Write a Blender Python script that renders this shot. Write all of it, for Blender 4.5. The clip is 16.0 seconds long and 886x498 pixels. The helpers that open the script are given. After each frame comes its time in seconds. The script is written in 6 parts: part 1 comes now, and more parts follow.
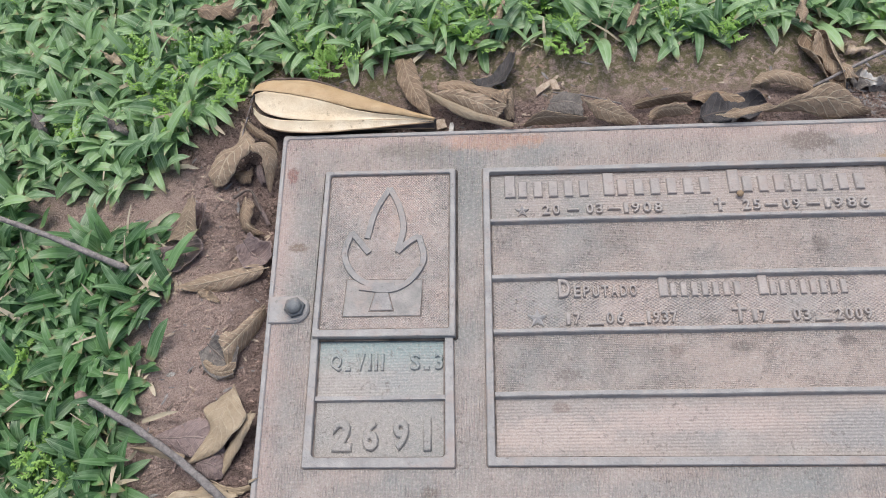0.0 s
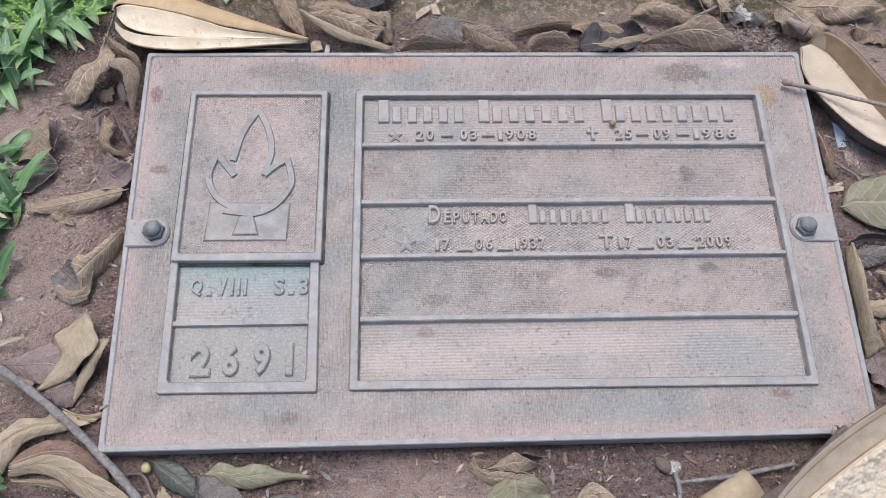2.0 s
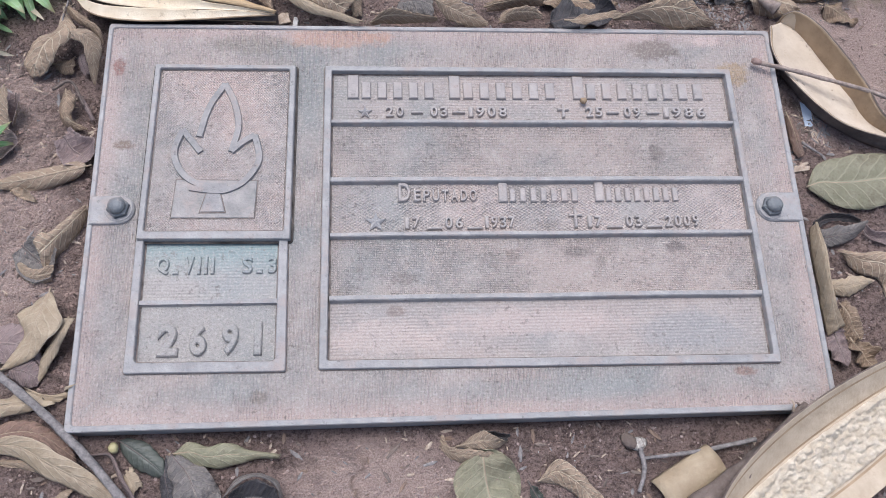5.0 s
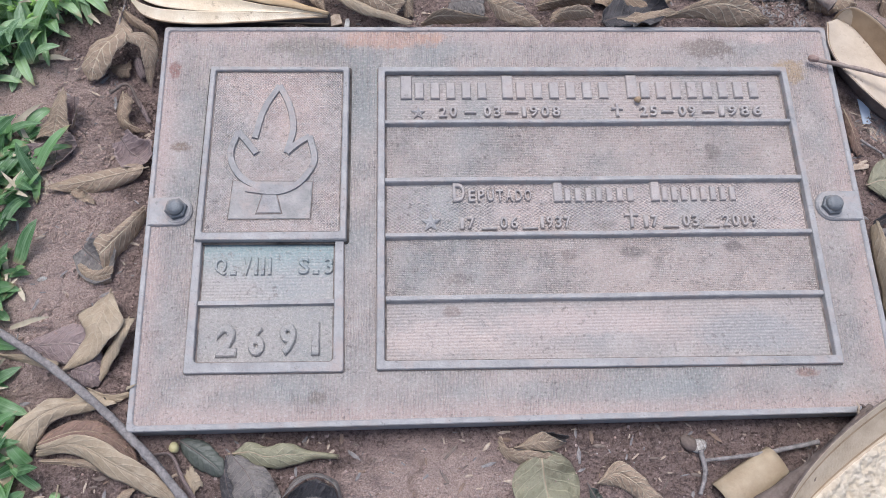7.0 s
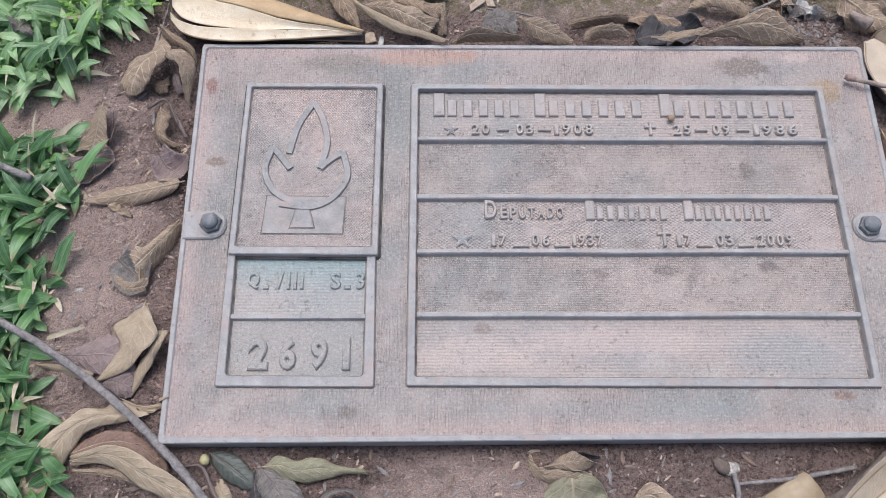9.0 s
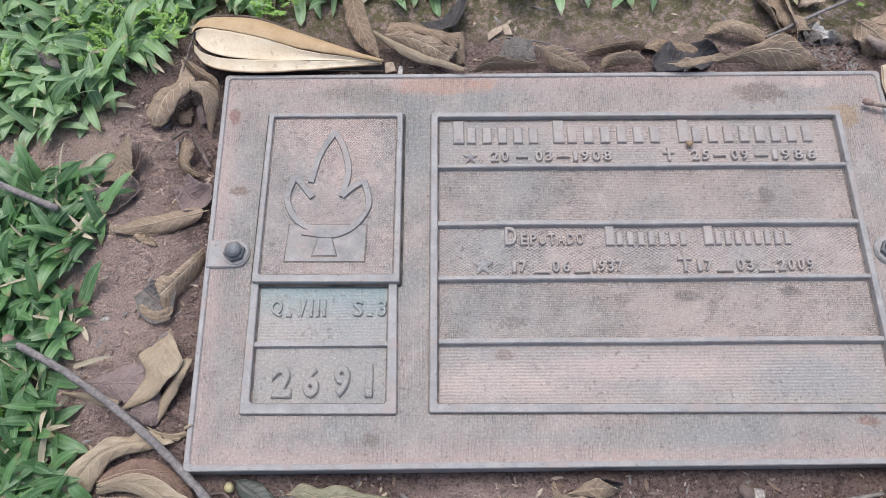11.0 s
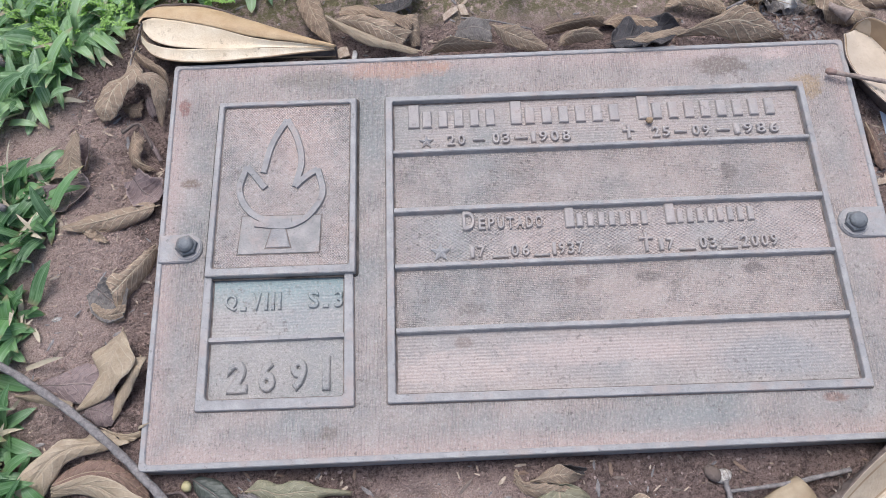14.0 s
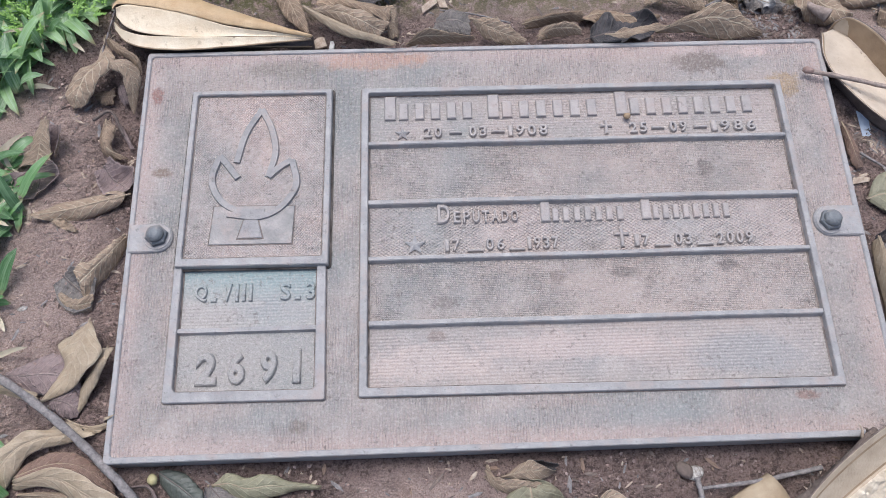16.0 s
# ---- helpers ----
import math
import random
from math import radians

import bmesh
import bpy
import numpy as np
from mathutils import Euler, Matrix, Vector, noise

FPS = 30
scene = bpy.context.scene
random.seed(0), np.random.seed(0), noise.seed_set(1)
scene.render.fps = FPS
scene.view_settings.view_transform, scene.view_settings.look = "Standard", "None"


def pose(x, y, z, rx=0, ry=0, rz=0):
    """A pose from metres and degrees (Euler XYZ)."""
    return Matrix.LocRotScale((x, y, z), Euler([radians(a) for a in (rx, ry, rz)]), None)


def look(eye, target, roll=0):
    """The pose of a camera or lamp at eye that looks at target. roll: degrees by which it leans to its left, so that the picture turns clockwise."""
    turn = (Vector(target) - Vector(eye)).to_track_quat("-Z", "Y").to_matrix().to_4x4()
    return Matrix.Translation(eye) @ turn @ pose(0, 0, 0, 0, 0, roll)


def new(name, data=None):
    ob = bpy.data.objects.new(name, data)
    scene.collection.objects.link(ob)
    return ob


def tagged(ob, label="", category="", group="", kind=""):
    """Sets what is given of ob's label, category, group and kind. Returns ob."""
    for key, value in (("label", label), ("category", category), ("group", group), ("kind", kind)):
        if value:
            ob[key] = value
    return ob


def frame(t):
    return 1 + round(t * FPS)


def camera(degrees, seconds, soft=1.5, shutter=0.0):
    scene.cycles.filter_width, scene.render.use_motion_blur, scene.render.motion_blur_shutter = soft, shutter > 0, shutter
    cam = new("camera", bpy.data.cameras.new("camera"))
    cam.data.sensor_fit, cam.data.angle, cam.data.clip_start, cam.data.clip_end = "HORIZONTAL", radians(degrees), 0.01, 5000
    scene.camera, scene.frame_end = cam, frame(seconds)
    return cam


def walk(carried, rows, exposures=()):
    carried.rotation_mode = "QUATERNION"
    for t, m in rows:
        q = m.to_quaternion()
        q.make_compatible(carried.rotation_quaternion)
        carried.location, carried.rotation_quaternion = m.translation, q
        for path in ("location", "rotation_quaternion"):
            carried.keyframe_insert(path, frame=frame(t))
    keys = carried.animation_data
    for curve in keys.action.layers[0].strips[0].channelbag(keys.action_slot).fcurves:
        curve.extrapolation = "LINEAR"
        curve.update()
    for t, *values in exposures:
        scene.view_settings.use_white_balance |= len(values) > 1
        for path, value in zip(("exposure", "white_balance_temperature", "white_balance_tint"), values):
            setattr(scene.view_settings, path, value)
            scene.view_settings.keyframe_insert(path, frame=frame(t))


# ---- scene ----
cam = camera(58.0, 16.0, soft=0.65)
PATH = [
    (0, (-0.114, -0.414, 0.662), (-0.21, 0.412, -1.157), -7.4),
    (0.5, (-0.101, -0.431, 0.668), (-0.164, 0.397, -1.151), -5.1),
    (1, (-0.077, -0.431, 0.683), (-0.054, 0.385, -1.143), 0.5),
    (1.5, (-0.069, -0.432, 0.654), (-0.014, 0.353, -1.184), 1.9),
    (2, (-0.066, -0.433, 0.64), (0.02, 0.286, -1.224), 5.7),
    (2.5, (-0.069, -0.432, 0.636), (0.034, 0.254, -1.24), 7.9),
    (3, (-0.066, -0.433, 0.64), (0.053, 0.237, -1.241), 9.3),
    (3.5, (-0.064, -0.431, 0.643), (0.085, 0.225, -1.24), 11.8),
    (4, (-0.064, -0.427, 0.643), (0.089, 0.223, -1.242), 12.1),
    (6.5, (-0.078, -0.421, 0.639), (0.086, 0.199, -1.256), 13.3),
    (7, (-0.091, -0.423, 0.638), (0.008, 0.222, -1.252), 7.5),
    (7.5, (-0.097, -0.423, 0.638), (-0.031, 0.211, -1.258), 5.4),
    (8, (-0.095, -0.43, 0.636), (-0.058, 0.218, -1.256), 2.8),
    (8.5, (-0.1, -0.429, 0.638), (-0.06, 0.236, -1.247), 3.3),
    (9, (-0.096, -0.424, 0.638), (-0.06, 0.264, -1.24), 2.8),
    (11.5, (-0.104, -0.421, 0.645), (-0.124, 0.318, -1.214), -2.0),
    (12, (-0.105, -0.421, 0.645), (-0.145, 0.313, -1.215), -3.5),
    (12.5, (-0.103, -0.417, 0.641), (-0.141, 0.305, -1.224), -3.4),
    (13, (-0.08, -0.42, 0.633), (-0.111, 0.303, -1.232), -3.3),
    (13.5, (-0.065, -0.419, 0.633), (-0.068, 0.298, -1.234), -2.5),
    (14, (-0.068, -0.416, 0.632), (-0.062, 0.287, -1.24), -1.9),
    (14.5, (-0.072, -0.417, 0.631), (-0.063, 0.284, -1.242), -1.7),
    (15, (-0.074, -0.415, 0.629), (-0.06, 0.28, -1.246), -1.2),
    (15.5, (-0.072, -0.419, 0.628), (-0.05, 0.282, -1.245), -0.3),
    (16, (-0.06, -0.42, 0.624), (-0.015, 0.284, -1.248), 1.8),
]
EXPOSURES = [(0, 0.205, 6190, 8), (1.5, 0.245, 5990, 9), (3, 0.305, 5760, 10), (7, 0.315, 5760, 10.5), (9, 0.265, 5860, 10), (12.5, 0.235, 5990, 9), (14, 0.285, 5820, 10), (16, 0.295, 5790, 10)]
walk(cam, [(t, look(eye, target, roll)) for t, eye, target, roll in PATH], EXPOSURES)

# ---- light: bright overcast day ----
world = bpy.data.worlds.new("overcast_sky")
world.use_nodes = True
scene.world = world
wn, wl = world.node_tree.nodes, world.node_tree.links
sky = wn.new("ShaderNodeTexSky")
sky.sky_type = "NISHITA"
sky.sun_disc = False
sky.sun_elevation, sky.sun_rotation = radians(70), radians(-20)
sky.air_density, sky.dust_density, sky.ozone_density = 1.0, 6.0, 1.0
wn["Background"].inputs[1].default_value = 0.132
wl.new(sky.outputs[0], wn["Background"].inputs[0])
sun_data = bpy.data.lights.new("sun", "SUN")
sun_data.energy, sun_data.angle, sun_data.color = 1.5, radians(38), (1.0, 0.97, 0.93)
sun = new("sun", sun_data)
sun.matrix_world = look((-0.25, 0.7, 2.0), (0, 0, 0))


# ---- numeric helpers ----
RNG = np.random.default_rng(7)
LATTICE = np.random.default_rng(3).random((256, 256))


def vnoise(x, y, cell, seed=0):
    """Smooth value noise in -1..1 over cells of that many metres."""
    x, y = np.asarray(x, float) / cell + 37.3 * seed + 100, np.asarray(y, float) / cell + 11.7 * seed + 100
    i, j = np.floor(x).astype(int), np.floor(y).astype(int)
    a, b = x - i, y - j
    a, b = a * a * (3 - 2 * a), b * b * (3 - 2 * b)
    g = lambda p, q: LATTICE[p % 256, q % 256]
    return 2 * ((g(i, j) * (1 - a) + g(i + 1, j) * a) * (1 - b) + (g(i, j + 1) * (1 - a) + g(i + 1, j + 1) * a) * b) - 1


def smooth(e0, e1, x):
    t = np.clip((np.asarray(x, float) - e0) / (e1 - e0), 0, 1)
    return t * t * (3 - 2 * t)


def ground_z(x, y):
    """Height of the soil."""
    x, y = np.asarray(x, float), np.asarray(y, float)
    z = 0.0035 * vnoise(x, y, 0.11, 1) + 0.0022 * vnoise(x, y, 0.037, 2) + 0.0015 * vnoise(x, y, 0.013, 3) + 0.0012 * vnoise(x, y, 0.0058, 4) + 0.0020 * np.maximum(vnoise(x, y, 0.009, 7) * vnoise(x, y, 0.045, 8), 0)
    z -= 0.0022 * np.maximum(1 - np.abs(vnoise(x, y, 0.030, 9)) / 0.07, 0) * smooth(-0.2, 0.3, vnoise(x, y, 0.09, 10))
    z += 0.007 * np.exp(-(((x + 0.41) / 0.05) ** 2 + ((y + 0.20) / 0.07) ** 2))
    crack = np.abs(x + 0.083 - 0.004 * np.sin(130 * y) - 0.003 * np.sin(310 * y + 1)) / 0.0016
    z -= 0.005 * np.maximum(1 - crack, 0) * smooth(-0.366, -0.376, y)
    far = np.maximum(np.abs(x), np.abs(y + 0.1))
    z += 0.05 * vnoise(x, y, 1.7, 5) * smooth(1.0, 4.0, far)
    under = smooth(-0.012, 0.004, np.minimum(0.295 - np.abs(x), np.minimum(-0.004 - y, y + 0.349)))
    return z * (1 - under) - 0.006 * under


def mesh_data(name, verts, faces, mats=(), index=None, uv=None, flat=False):
    me = bpy.data.meshes.new(name)
    me.from_pydata(verts.tolist() if isinstance(verts, np.ndarray) else [tuple(v) for v in verts], [], faces.tolist() if isinstance(faces, np.ndarray) else faces)
    for m in mats:
        me.materials.append(m)
    if index is not None:
        me.polygons.foreach_set("material_index", np.asarray(index, np.int32))
    if uv is not None:
        layer = me.uv_layers.new(name="UVMap")
        loops = np.empty(len(me.loops), np.int32)
        me.loops.foreach_get("vertex_index", loops)
        layer.data.foreach_set("uv", np.asarray(uv, np.float32)[loops].ravel())
    me.polygons.foreach_set("use_smooth", np.full(len(me.polygons), not flat))
    me.update()
    return me


def part(name, data, parent, label="", at=None):
    """Links a mesh as one part under a thing or under a part."""
    ob = new(name, data)
    ob.parent = parent
    if at is not None:
        ob.matrix_basis = at
    if label:
        ob["label"] = label
    return ob


def thing(name, label, category, at=(0, 0, 0), group=""):
    ob = new(name)
    ob.empty_display_size = 0.02
    ob.location = at
    return tagged(ob, label, category, group)


def loops_mesh(name, rings, mat, cap0=True, cap1=True, close=False, flat=True):
    """Skin over rings of equal count; caps at the ends, or closed into a ring."""
    n, verts, faces = len(rings[0]), [], []
    for r in rings:
        verts += list(r)
    count = len(rings)
    for k in range(count if close else count - 1):
        a, b = k * n, ((k + 1) % count) * n
        faces += [(a + i, a + (i + 1) % n, b + (i + 1) % n, b + i) for i in range(n)]
    if not close and cap0:
        faces.append(tuple(range(n - 1, -1, -1)))
    if not close and cap1:
        faces.append(tuple((count - 1) * n + i for i in range(n)))
    return mesh_data(name, verts, faces, (mat,), flat=flat)


def rounded(corners, r, seg=4):
    """A polygon with its corners rounded; corners run counter-clockwise."""
    out, n = [], len(corners)
    for k in range(n):
        p, a, b = Vector(corners[k]), Vector(corners[k - 1]), Vector(corners[(k + 1) % n])
        p0, p1 = p + (a - p).normalized() * r, p + (b - p).normalized() * r
        for s in range(seg + 1):
            t = s / seg
            out.append(p0 * (1 - t) ** 2 + p * 2 * t * (1 - t) + p1 * t * t)
    return out


def grown(poly, d):
    """The polygon moved outward by d (inward where d is negative)."""
    out, n = [], len(poly)
    for k in range(n):
        e0, e1 = poly[k] - poly[k - 1], poly[(k + 1) % n] - poly[k]
        n0, n1 = Vector((e0.y, -e0.x)).normalized(), Vector((e1.y, -e1.x)).normalized()
        m = n0 + n1
        m = m / max(m.dot(m) / 2, 0.6)
        out.append(poly[k] + m * d)
    return out


def at_z(poly, z):
    return [(p.x, p.y, z) for p in poly]


def slab(name, poly, z0, z1, bevel, mat, flare=0.0):
    """A plate with bevelled upper edge and sides that may lean out downward."""
    return loops_mesh(name, [at_z(grown(poly, flare), z0), at_z(poly, z1 - bevel), at_z(grown(poly, -bevel), z1)], mat)


def frame_ring(name, outer, inner, z0, z1, bevel, mat, zin=None):
    zin = z0 if zin is None else zin
    return loops_mesh(name, [at_z(grown(outer, bevel * 0.6), z0), at_z(outer, z1 - bevel), at_z(grown(outer, -bevel), z1),
                             at_z(grown(inner, bevel), z1), at_z(inner, z1 - bevel), at_z(grown(inner, -bevel * 0.6), zin)], mat, close=True)


def stroke(name, pts, width, z0, z1, mat, taper=0.7):
    """A raised line along pts with sloping sides."""
    pts = [Vector(p) for p in pts]
    rings = []
    for k, p in enumerate(pts):
        d = (pts[min(k + 1, len(pts) - 1)] - pts[max(k - 1, 0)]).normalized()
        s = Vector((d.y, -d.x)) * width / 2
        rings.append([(p.x - s.x, p.y - s.y, z0), (p.x - s.x * taper, p.y - s.y * taper, z1), (p.x + s.x * taper, p.y + s.y * taper, z1), (p.x + s.x, p.y + s.y, z0)])
    return loops_mesh(name, rings, mat)


def curve_points(pts, n=14):
    """Catmull-Rom through pts."""
    pts = [Vector(p) for p in pts]
    ext = [2 * pts[0] - pts[1], *pts, 2 * pts[-1] - pts[-2]]
    out = []
    for k in range(len(pts) - 1):
        p0, p1, p2, p3 = ext[k:k + 4]
        for s in range(n):
            t = s / n
            out.append(0.5 * ((2 * p1) + (p2 - p0) * t + (2 * p0 - 5 * p1 + 4 * p2 - p3) * t * t + (3 * p1 - p0 - 3 * p2 + p3) * t ** 3))
    return out + [pts[-1]]


def tube(name, pts, radii, mat, sides=8, rough=0.0, seed=0):
    """A stick or stalk: a tube through 3D points."""
    rng, rings = np.random.default_rng(seed), []
    pts = [Vector(p) for p in pts]
    for k, p in enumerate(pts):
        d = (pts[min(k + 1, len(pts) - 1)] - pts[max(k - 1, 0)]).normalized()
        s = d.cross(Vector((0, 0, 1)))
        s = s.normalized() if s.length > 1e-4 else Vector((1, 0, 0))
        w = s.cross(d)
        r = radii[k] if hasattr(radii, "__len__") else radii
        rings.append([tuple(p + (s * math.cos(a) + w * math.sin(a)) * r * (1 + rough * (rng.random() - 0.5))) for a in (2 * math.pi * i / sides for i in range(sides))])
    return loops_mesh(name, rings, mat, flat=False)


# ---- materials ----
class Nodes:
    """Short hand for building one node material."""

    def __init__(self, name):
        self.mat = bpy.data.materials.new(name)
        self.mat.use_nodes = True
        self.t = self.mat.node_tree
        self.bsdf = self.t.nodes["Principled BSDF"]
        self.coord = self.t.nodes.new("ShaderNodeTexCoord")

    def put(self, socket, value):
        if hasattr(value, "is_linked"):
            self.t.links.new(value, socket)
        elif isinstance(value, tuple) and len(value) == 3 and socket.type == "RGBA":
            socket.default_value = (*value, 1)
        else:
            socket.default_value = value

    def math(self, op, a, b=0.0, c=None):
        n = self.t.nodes.new("ShaderNodeMath")
        n.operation = op
        self.put(n.inputs[0], a)
        self.put(n.inputs[1], b)
        if c is not None:
            self.put(n.inputs[2], c)
        return n.outputs[0]

    def mix(self, f, a, b, blend="MIX"):
        n = self.t.nodes.new("ShaderNodeMix")
        n.data_type, n.blend_type = "RGBA", blend
        self.put(n.inputs["Factor"], f)
        self.put(n.inputs[6], a)
        self.put(n.inputs[7], b)
        return n.outputs[2]

    def noise(self, scale, detail=4.0, rough=0.6, where="Object", stretch=None):
        n = self.t.nodes.new("ShaderNodeTexNoise")
        n.inputs["Scale"].default_value, n.inputs["Detail"].default_value, n.inputs["Roughness"].default_value = scale, detail, rough
        src = self.coord.outputs[where]
        if stretch:
            m = self.t.nodes.new("ShaderNodeMapping")
            m.inputs["Scale"].default_value = stretch
            self.t.links.new(src, m.inputs[0])
            src = m.outputs[0]
        self.t.links.new(src, n.inputs["Vector"])
        return n.outputs["Fac"]

    def voronoi(self, scale, feature="F1", where="Object"):
        n = self.t.nodes.new("ShaderNodeTexVoronoi")
        n.feature = feature
        n.inputs["Scale"].default_value = scale
        self.t.links.new(self.coord.outputs[where], n.inputs["Vector"])
        return n.outputs["Distance"]

    def ramp(self, f, lo, hi):
        """0 at lo, 1 at hi."""
        n = self.t.nodes.new("ShaderNodeMapRange")
        self.put(n.inputs[0], f)
        n.inputs[1].default_value, n.inputs[2].default_value = lo, hi
        return n.outputs[0]

    def xyz(self, where="Object"):
        n = self.t.nodes.new("ShaderNodeSeparateXYZ")
        self.t.links.new(self.coord.outputs[where], n.inputs[0])
        return n.outputs

    def random(self):
        return self.t.nodes.new("ShaderNodeObjectInfo").outputs["Random"]

    def island(self):
        return self.t.nodes.new("ShaderNodeNewGeometry").outputs["Random Per Island"]

    def bump(self, height, distance, strength=1.0):
        n = self.t.nodes.new("ShaderNodeBump")
        n.inputs["Strength"].default_value, n.inputs["Distance"].default_value = strength, distance
        self.put(n.inputs["Height"], height)
        self.t.links.new(n.outputs[0], self.bsdf.inputs["Normal"])

    def finish(self, color, rough=0.6, metal=0.0, spec=0.5):
        self.put(self.bsdf.inputs["Base Color"], color)
        self.put(self.bsdf.inputs["Roughness"], rough)
        self.put(self.bsdf.inputs["Metallic"], metal)
        self.put(self.bsdf.inputs["Specular IOR Level"], spec)
        return self.mat


def wave(m, axis_value, period):
    return m.math("SINE", m.math("MULTIPLY", axis_value, 2 * math.pi / period))


BLOTS = [  # x, y, half width, half height, colour, strength
    (0.188, -0.022, 0.030, 0.012, (0.17, 0.135, 0.115), 0.75), (0.238, -0.012, 0.016, 0.006, (0.52, 0.40, 0.36), 0.6),
    (-0.102, -0.013, 0.050, 0.011, (0.47, 0.28, 0.20), 0.55), (-0.062, -0.010, 0.014, 0.006, (0.44, 0.26, 0.18), 0.5),
    (-0.175, -0.019, 0.035, 0.012, (0.24, 0.215, 0.18), 0.55), (0.262, -0.046, 0.018, 0.014, (0.33, 0.235, 0.135), 0.75),
    (-0.288, -0.042, 0.006, 0.009, (0.25, 0.13, 0.11), 0.8), (-0.278, -0.118, 0.009, 0.006, (0.17, 0.12, 0.09), 0.75),
    (0.228, -0.319, 0.010, 0.004, (0.26, 0.17, 0.14), 0.8), (0.179, -0.124, 0.009, 0.010, (0.19, 0.165, 0.15), 0.75),
    (0.100, -0.216, 0.014, 0.006, (0.19, 0.165, 0.15), 0.7), (0.046, -0.218, 0.008, 0.007, (0.22, 0.18, 0.16), 0.6),
    (0.184, -0.212, 0.010, 0.005, (0.18, 0.155, 0.145), 0.75), (-0.052, -0.264, 0.010, 0.005, (0.20, 0.15, 0.13), 0.6),
    (-0.045, -0.237, 0.014, 0.006, (0.20, 0.175, 0.16), 0.6), (-0.158, -0.331, 0.008, 0.007, (0.21, 0.175, 0.15), 0.7),
    (-0.060, -0.285, 0.060, 0.016, (0.52, 0.42, 0.37), 0.5), (0.060, -0.275, 0.090, 0.012, (0.50, 0.40, 0.36), 0.5),
    (0.190, -0.285, 0.050, 0.020, (0.27, 0.275, 0.275), 0.55), (0.060, -0.330, 0.120, 0.010, (0.29, 0.295, 0.285), 0.4),
]


def bronze(name, pattern, tint=(0.362, 0.309, 0.279), cool=(0.255, 0.257, 0.245), teal=0.0, depth=0.00045, blots=False, groove=0.2):
    """Weathered cast bronze: pinkish bloom, grey-green patina, dark spots, tooled relief."""
    m = Nodes(name)
    x, y, _ = m.xyz()
    big, mid, fine = m.noise(11, 5, 0.65), m.noise(45, 5, 0.7), m.noise(420, 3, 0.7)
    col = m.mix(m.ramp(big, 0.35, 0.58), cool, tint)
    col = m.mix(m.math("MULTIPLY", m.ramp(mid, 0.52, 0.72), 0.45), col, (0.47, 0.44, 0.41))
    col = m.mix(m.math("MULTIPLY", m.ramp(m.noise(28, 6, 0.75), 0.60, 0.72), 0.55), col, (0.20, 0.175, 0.155))
    col = m.mix(m.math("MULTIPLY", m.ramp(m.noise(130, 4, 0.7), 0.64, 0.72), 0.6), col, (0.16, 0.14, 0.13))
    side = m.math("SUBTRACT", 0.294, m.math("ABSOLUTE", x))
    rim = m.math("MINIMUM", side, m.math("MINIMUM", m.math("SUBTRACT", -0.006, y), m.math("ADD", y, 0.346)))
    rim = m.math("ADD", rim, m.math("MULTIPLY", m.math("SUBTRACT", mid, 0.5), 0.020))
    col = m.mix(m.math("MULTIPLY", m.ramp(rim, 0.016, 0.003), 0.55), col, (0.46, 0.345, 0.305))
    warp = m.math("MULTIPLY", m.math("SUBTRACT", m.noise(90, 5, 0.75), 0.5), 1.9)
    for cx, cy, rx, ry, tone, much in BLOTS if blots else ():
        dx, dy = m.math("DIVIDE", m.math("SUBTRACT", x, cx), rx), m.math("DIVIDE", m.math("SUBTRACT", y, cy), ry)
        r2 = m.math("SQRT", m.math("ADD", m.math("MULTIPLY", dx, dx), m.math("MULTIPLY", dy, dy)))
        col = m.mix(m.math("MULTIPLY", m.ramp(m.math("ADD", r2, warp), 1.0, 0.62), much), col, tone)
    if teal:
        edge = m.math("MULTIPLY", m.ramp(m.math("ADD", y, m.math("MULTIPLY", m.math("SUBTRACT", mid, 0.5), 0.03)), -0.236, -0.205), teal)
        col = m.mix(edge, col, (0.235, 0.33, 0.33))
    x = m.math("ADD", x, m.math("MULTIPLY", m.math("SUBTRACT", m.noise(160, 2, 0.5), 0.5), 0.0016))
    y = m.math("ADD", y, m.math("MULTIPLY", m.math("SUBTRACT", m.noise(140, 2, 0.5, "Object", (1.0, 1.0, 3.0)), 0.5), 0.0016))
    if pattern == "vertical":
        h = wave(m, x, 0.0021)
        h = m.math("ADD", h, m.math("MULTIPLY", wave(m, y, 0.0026), 0.35))
    elif pattern == "horizontal":
        h = wave(m, y, 0.0026)
    elif pattern == "weave":
        h = m.math("ADD", m.math("MULTIPLY", wave(m, x, 0.0024), wave(m, y, 0.0026)), m.math("MULTIPLY", wave(m, y, 0.0026), 0.3))
    elif pattern == "dots":
        h = m.math("MULTIPLY", wave(m, m.math("ADD", x, y), 0.0030), wave(m, m.math("SUBTRACT", x, y), 0.0030))
    elif pattern == "diamond":
        h = m.math("ADD", wave(m, m.math("ADD", x, m.math("MULTIPLY", y, 1.5)), 0.0042), m.math("MULTIPLY", wave(m, m.math("SUBTRACT", x, m.math("MULTIPLY", y, 1.5)), 0.0042), 0.8))
    else:
        h = m.math("MULTIPLY", fine, 0.6)
    worn = m.ramp(m.noise(31, 5, 0.75), 0.36, 0.60)
    h = m.math("MULTIPLY", h, m.math("ADD", 0.12, m.math("MULTIPLY", worn, 0.88)))
    dip = m.math("MULTIPLY", m.ramp(h, 0.1, -1.1), groove)
    col = m.mix(dip, col, (0.15, 0.13, 0.12))
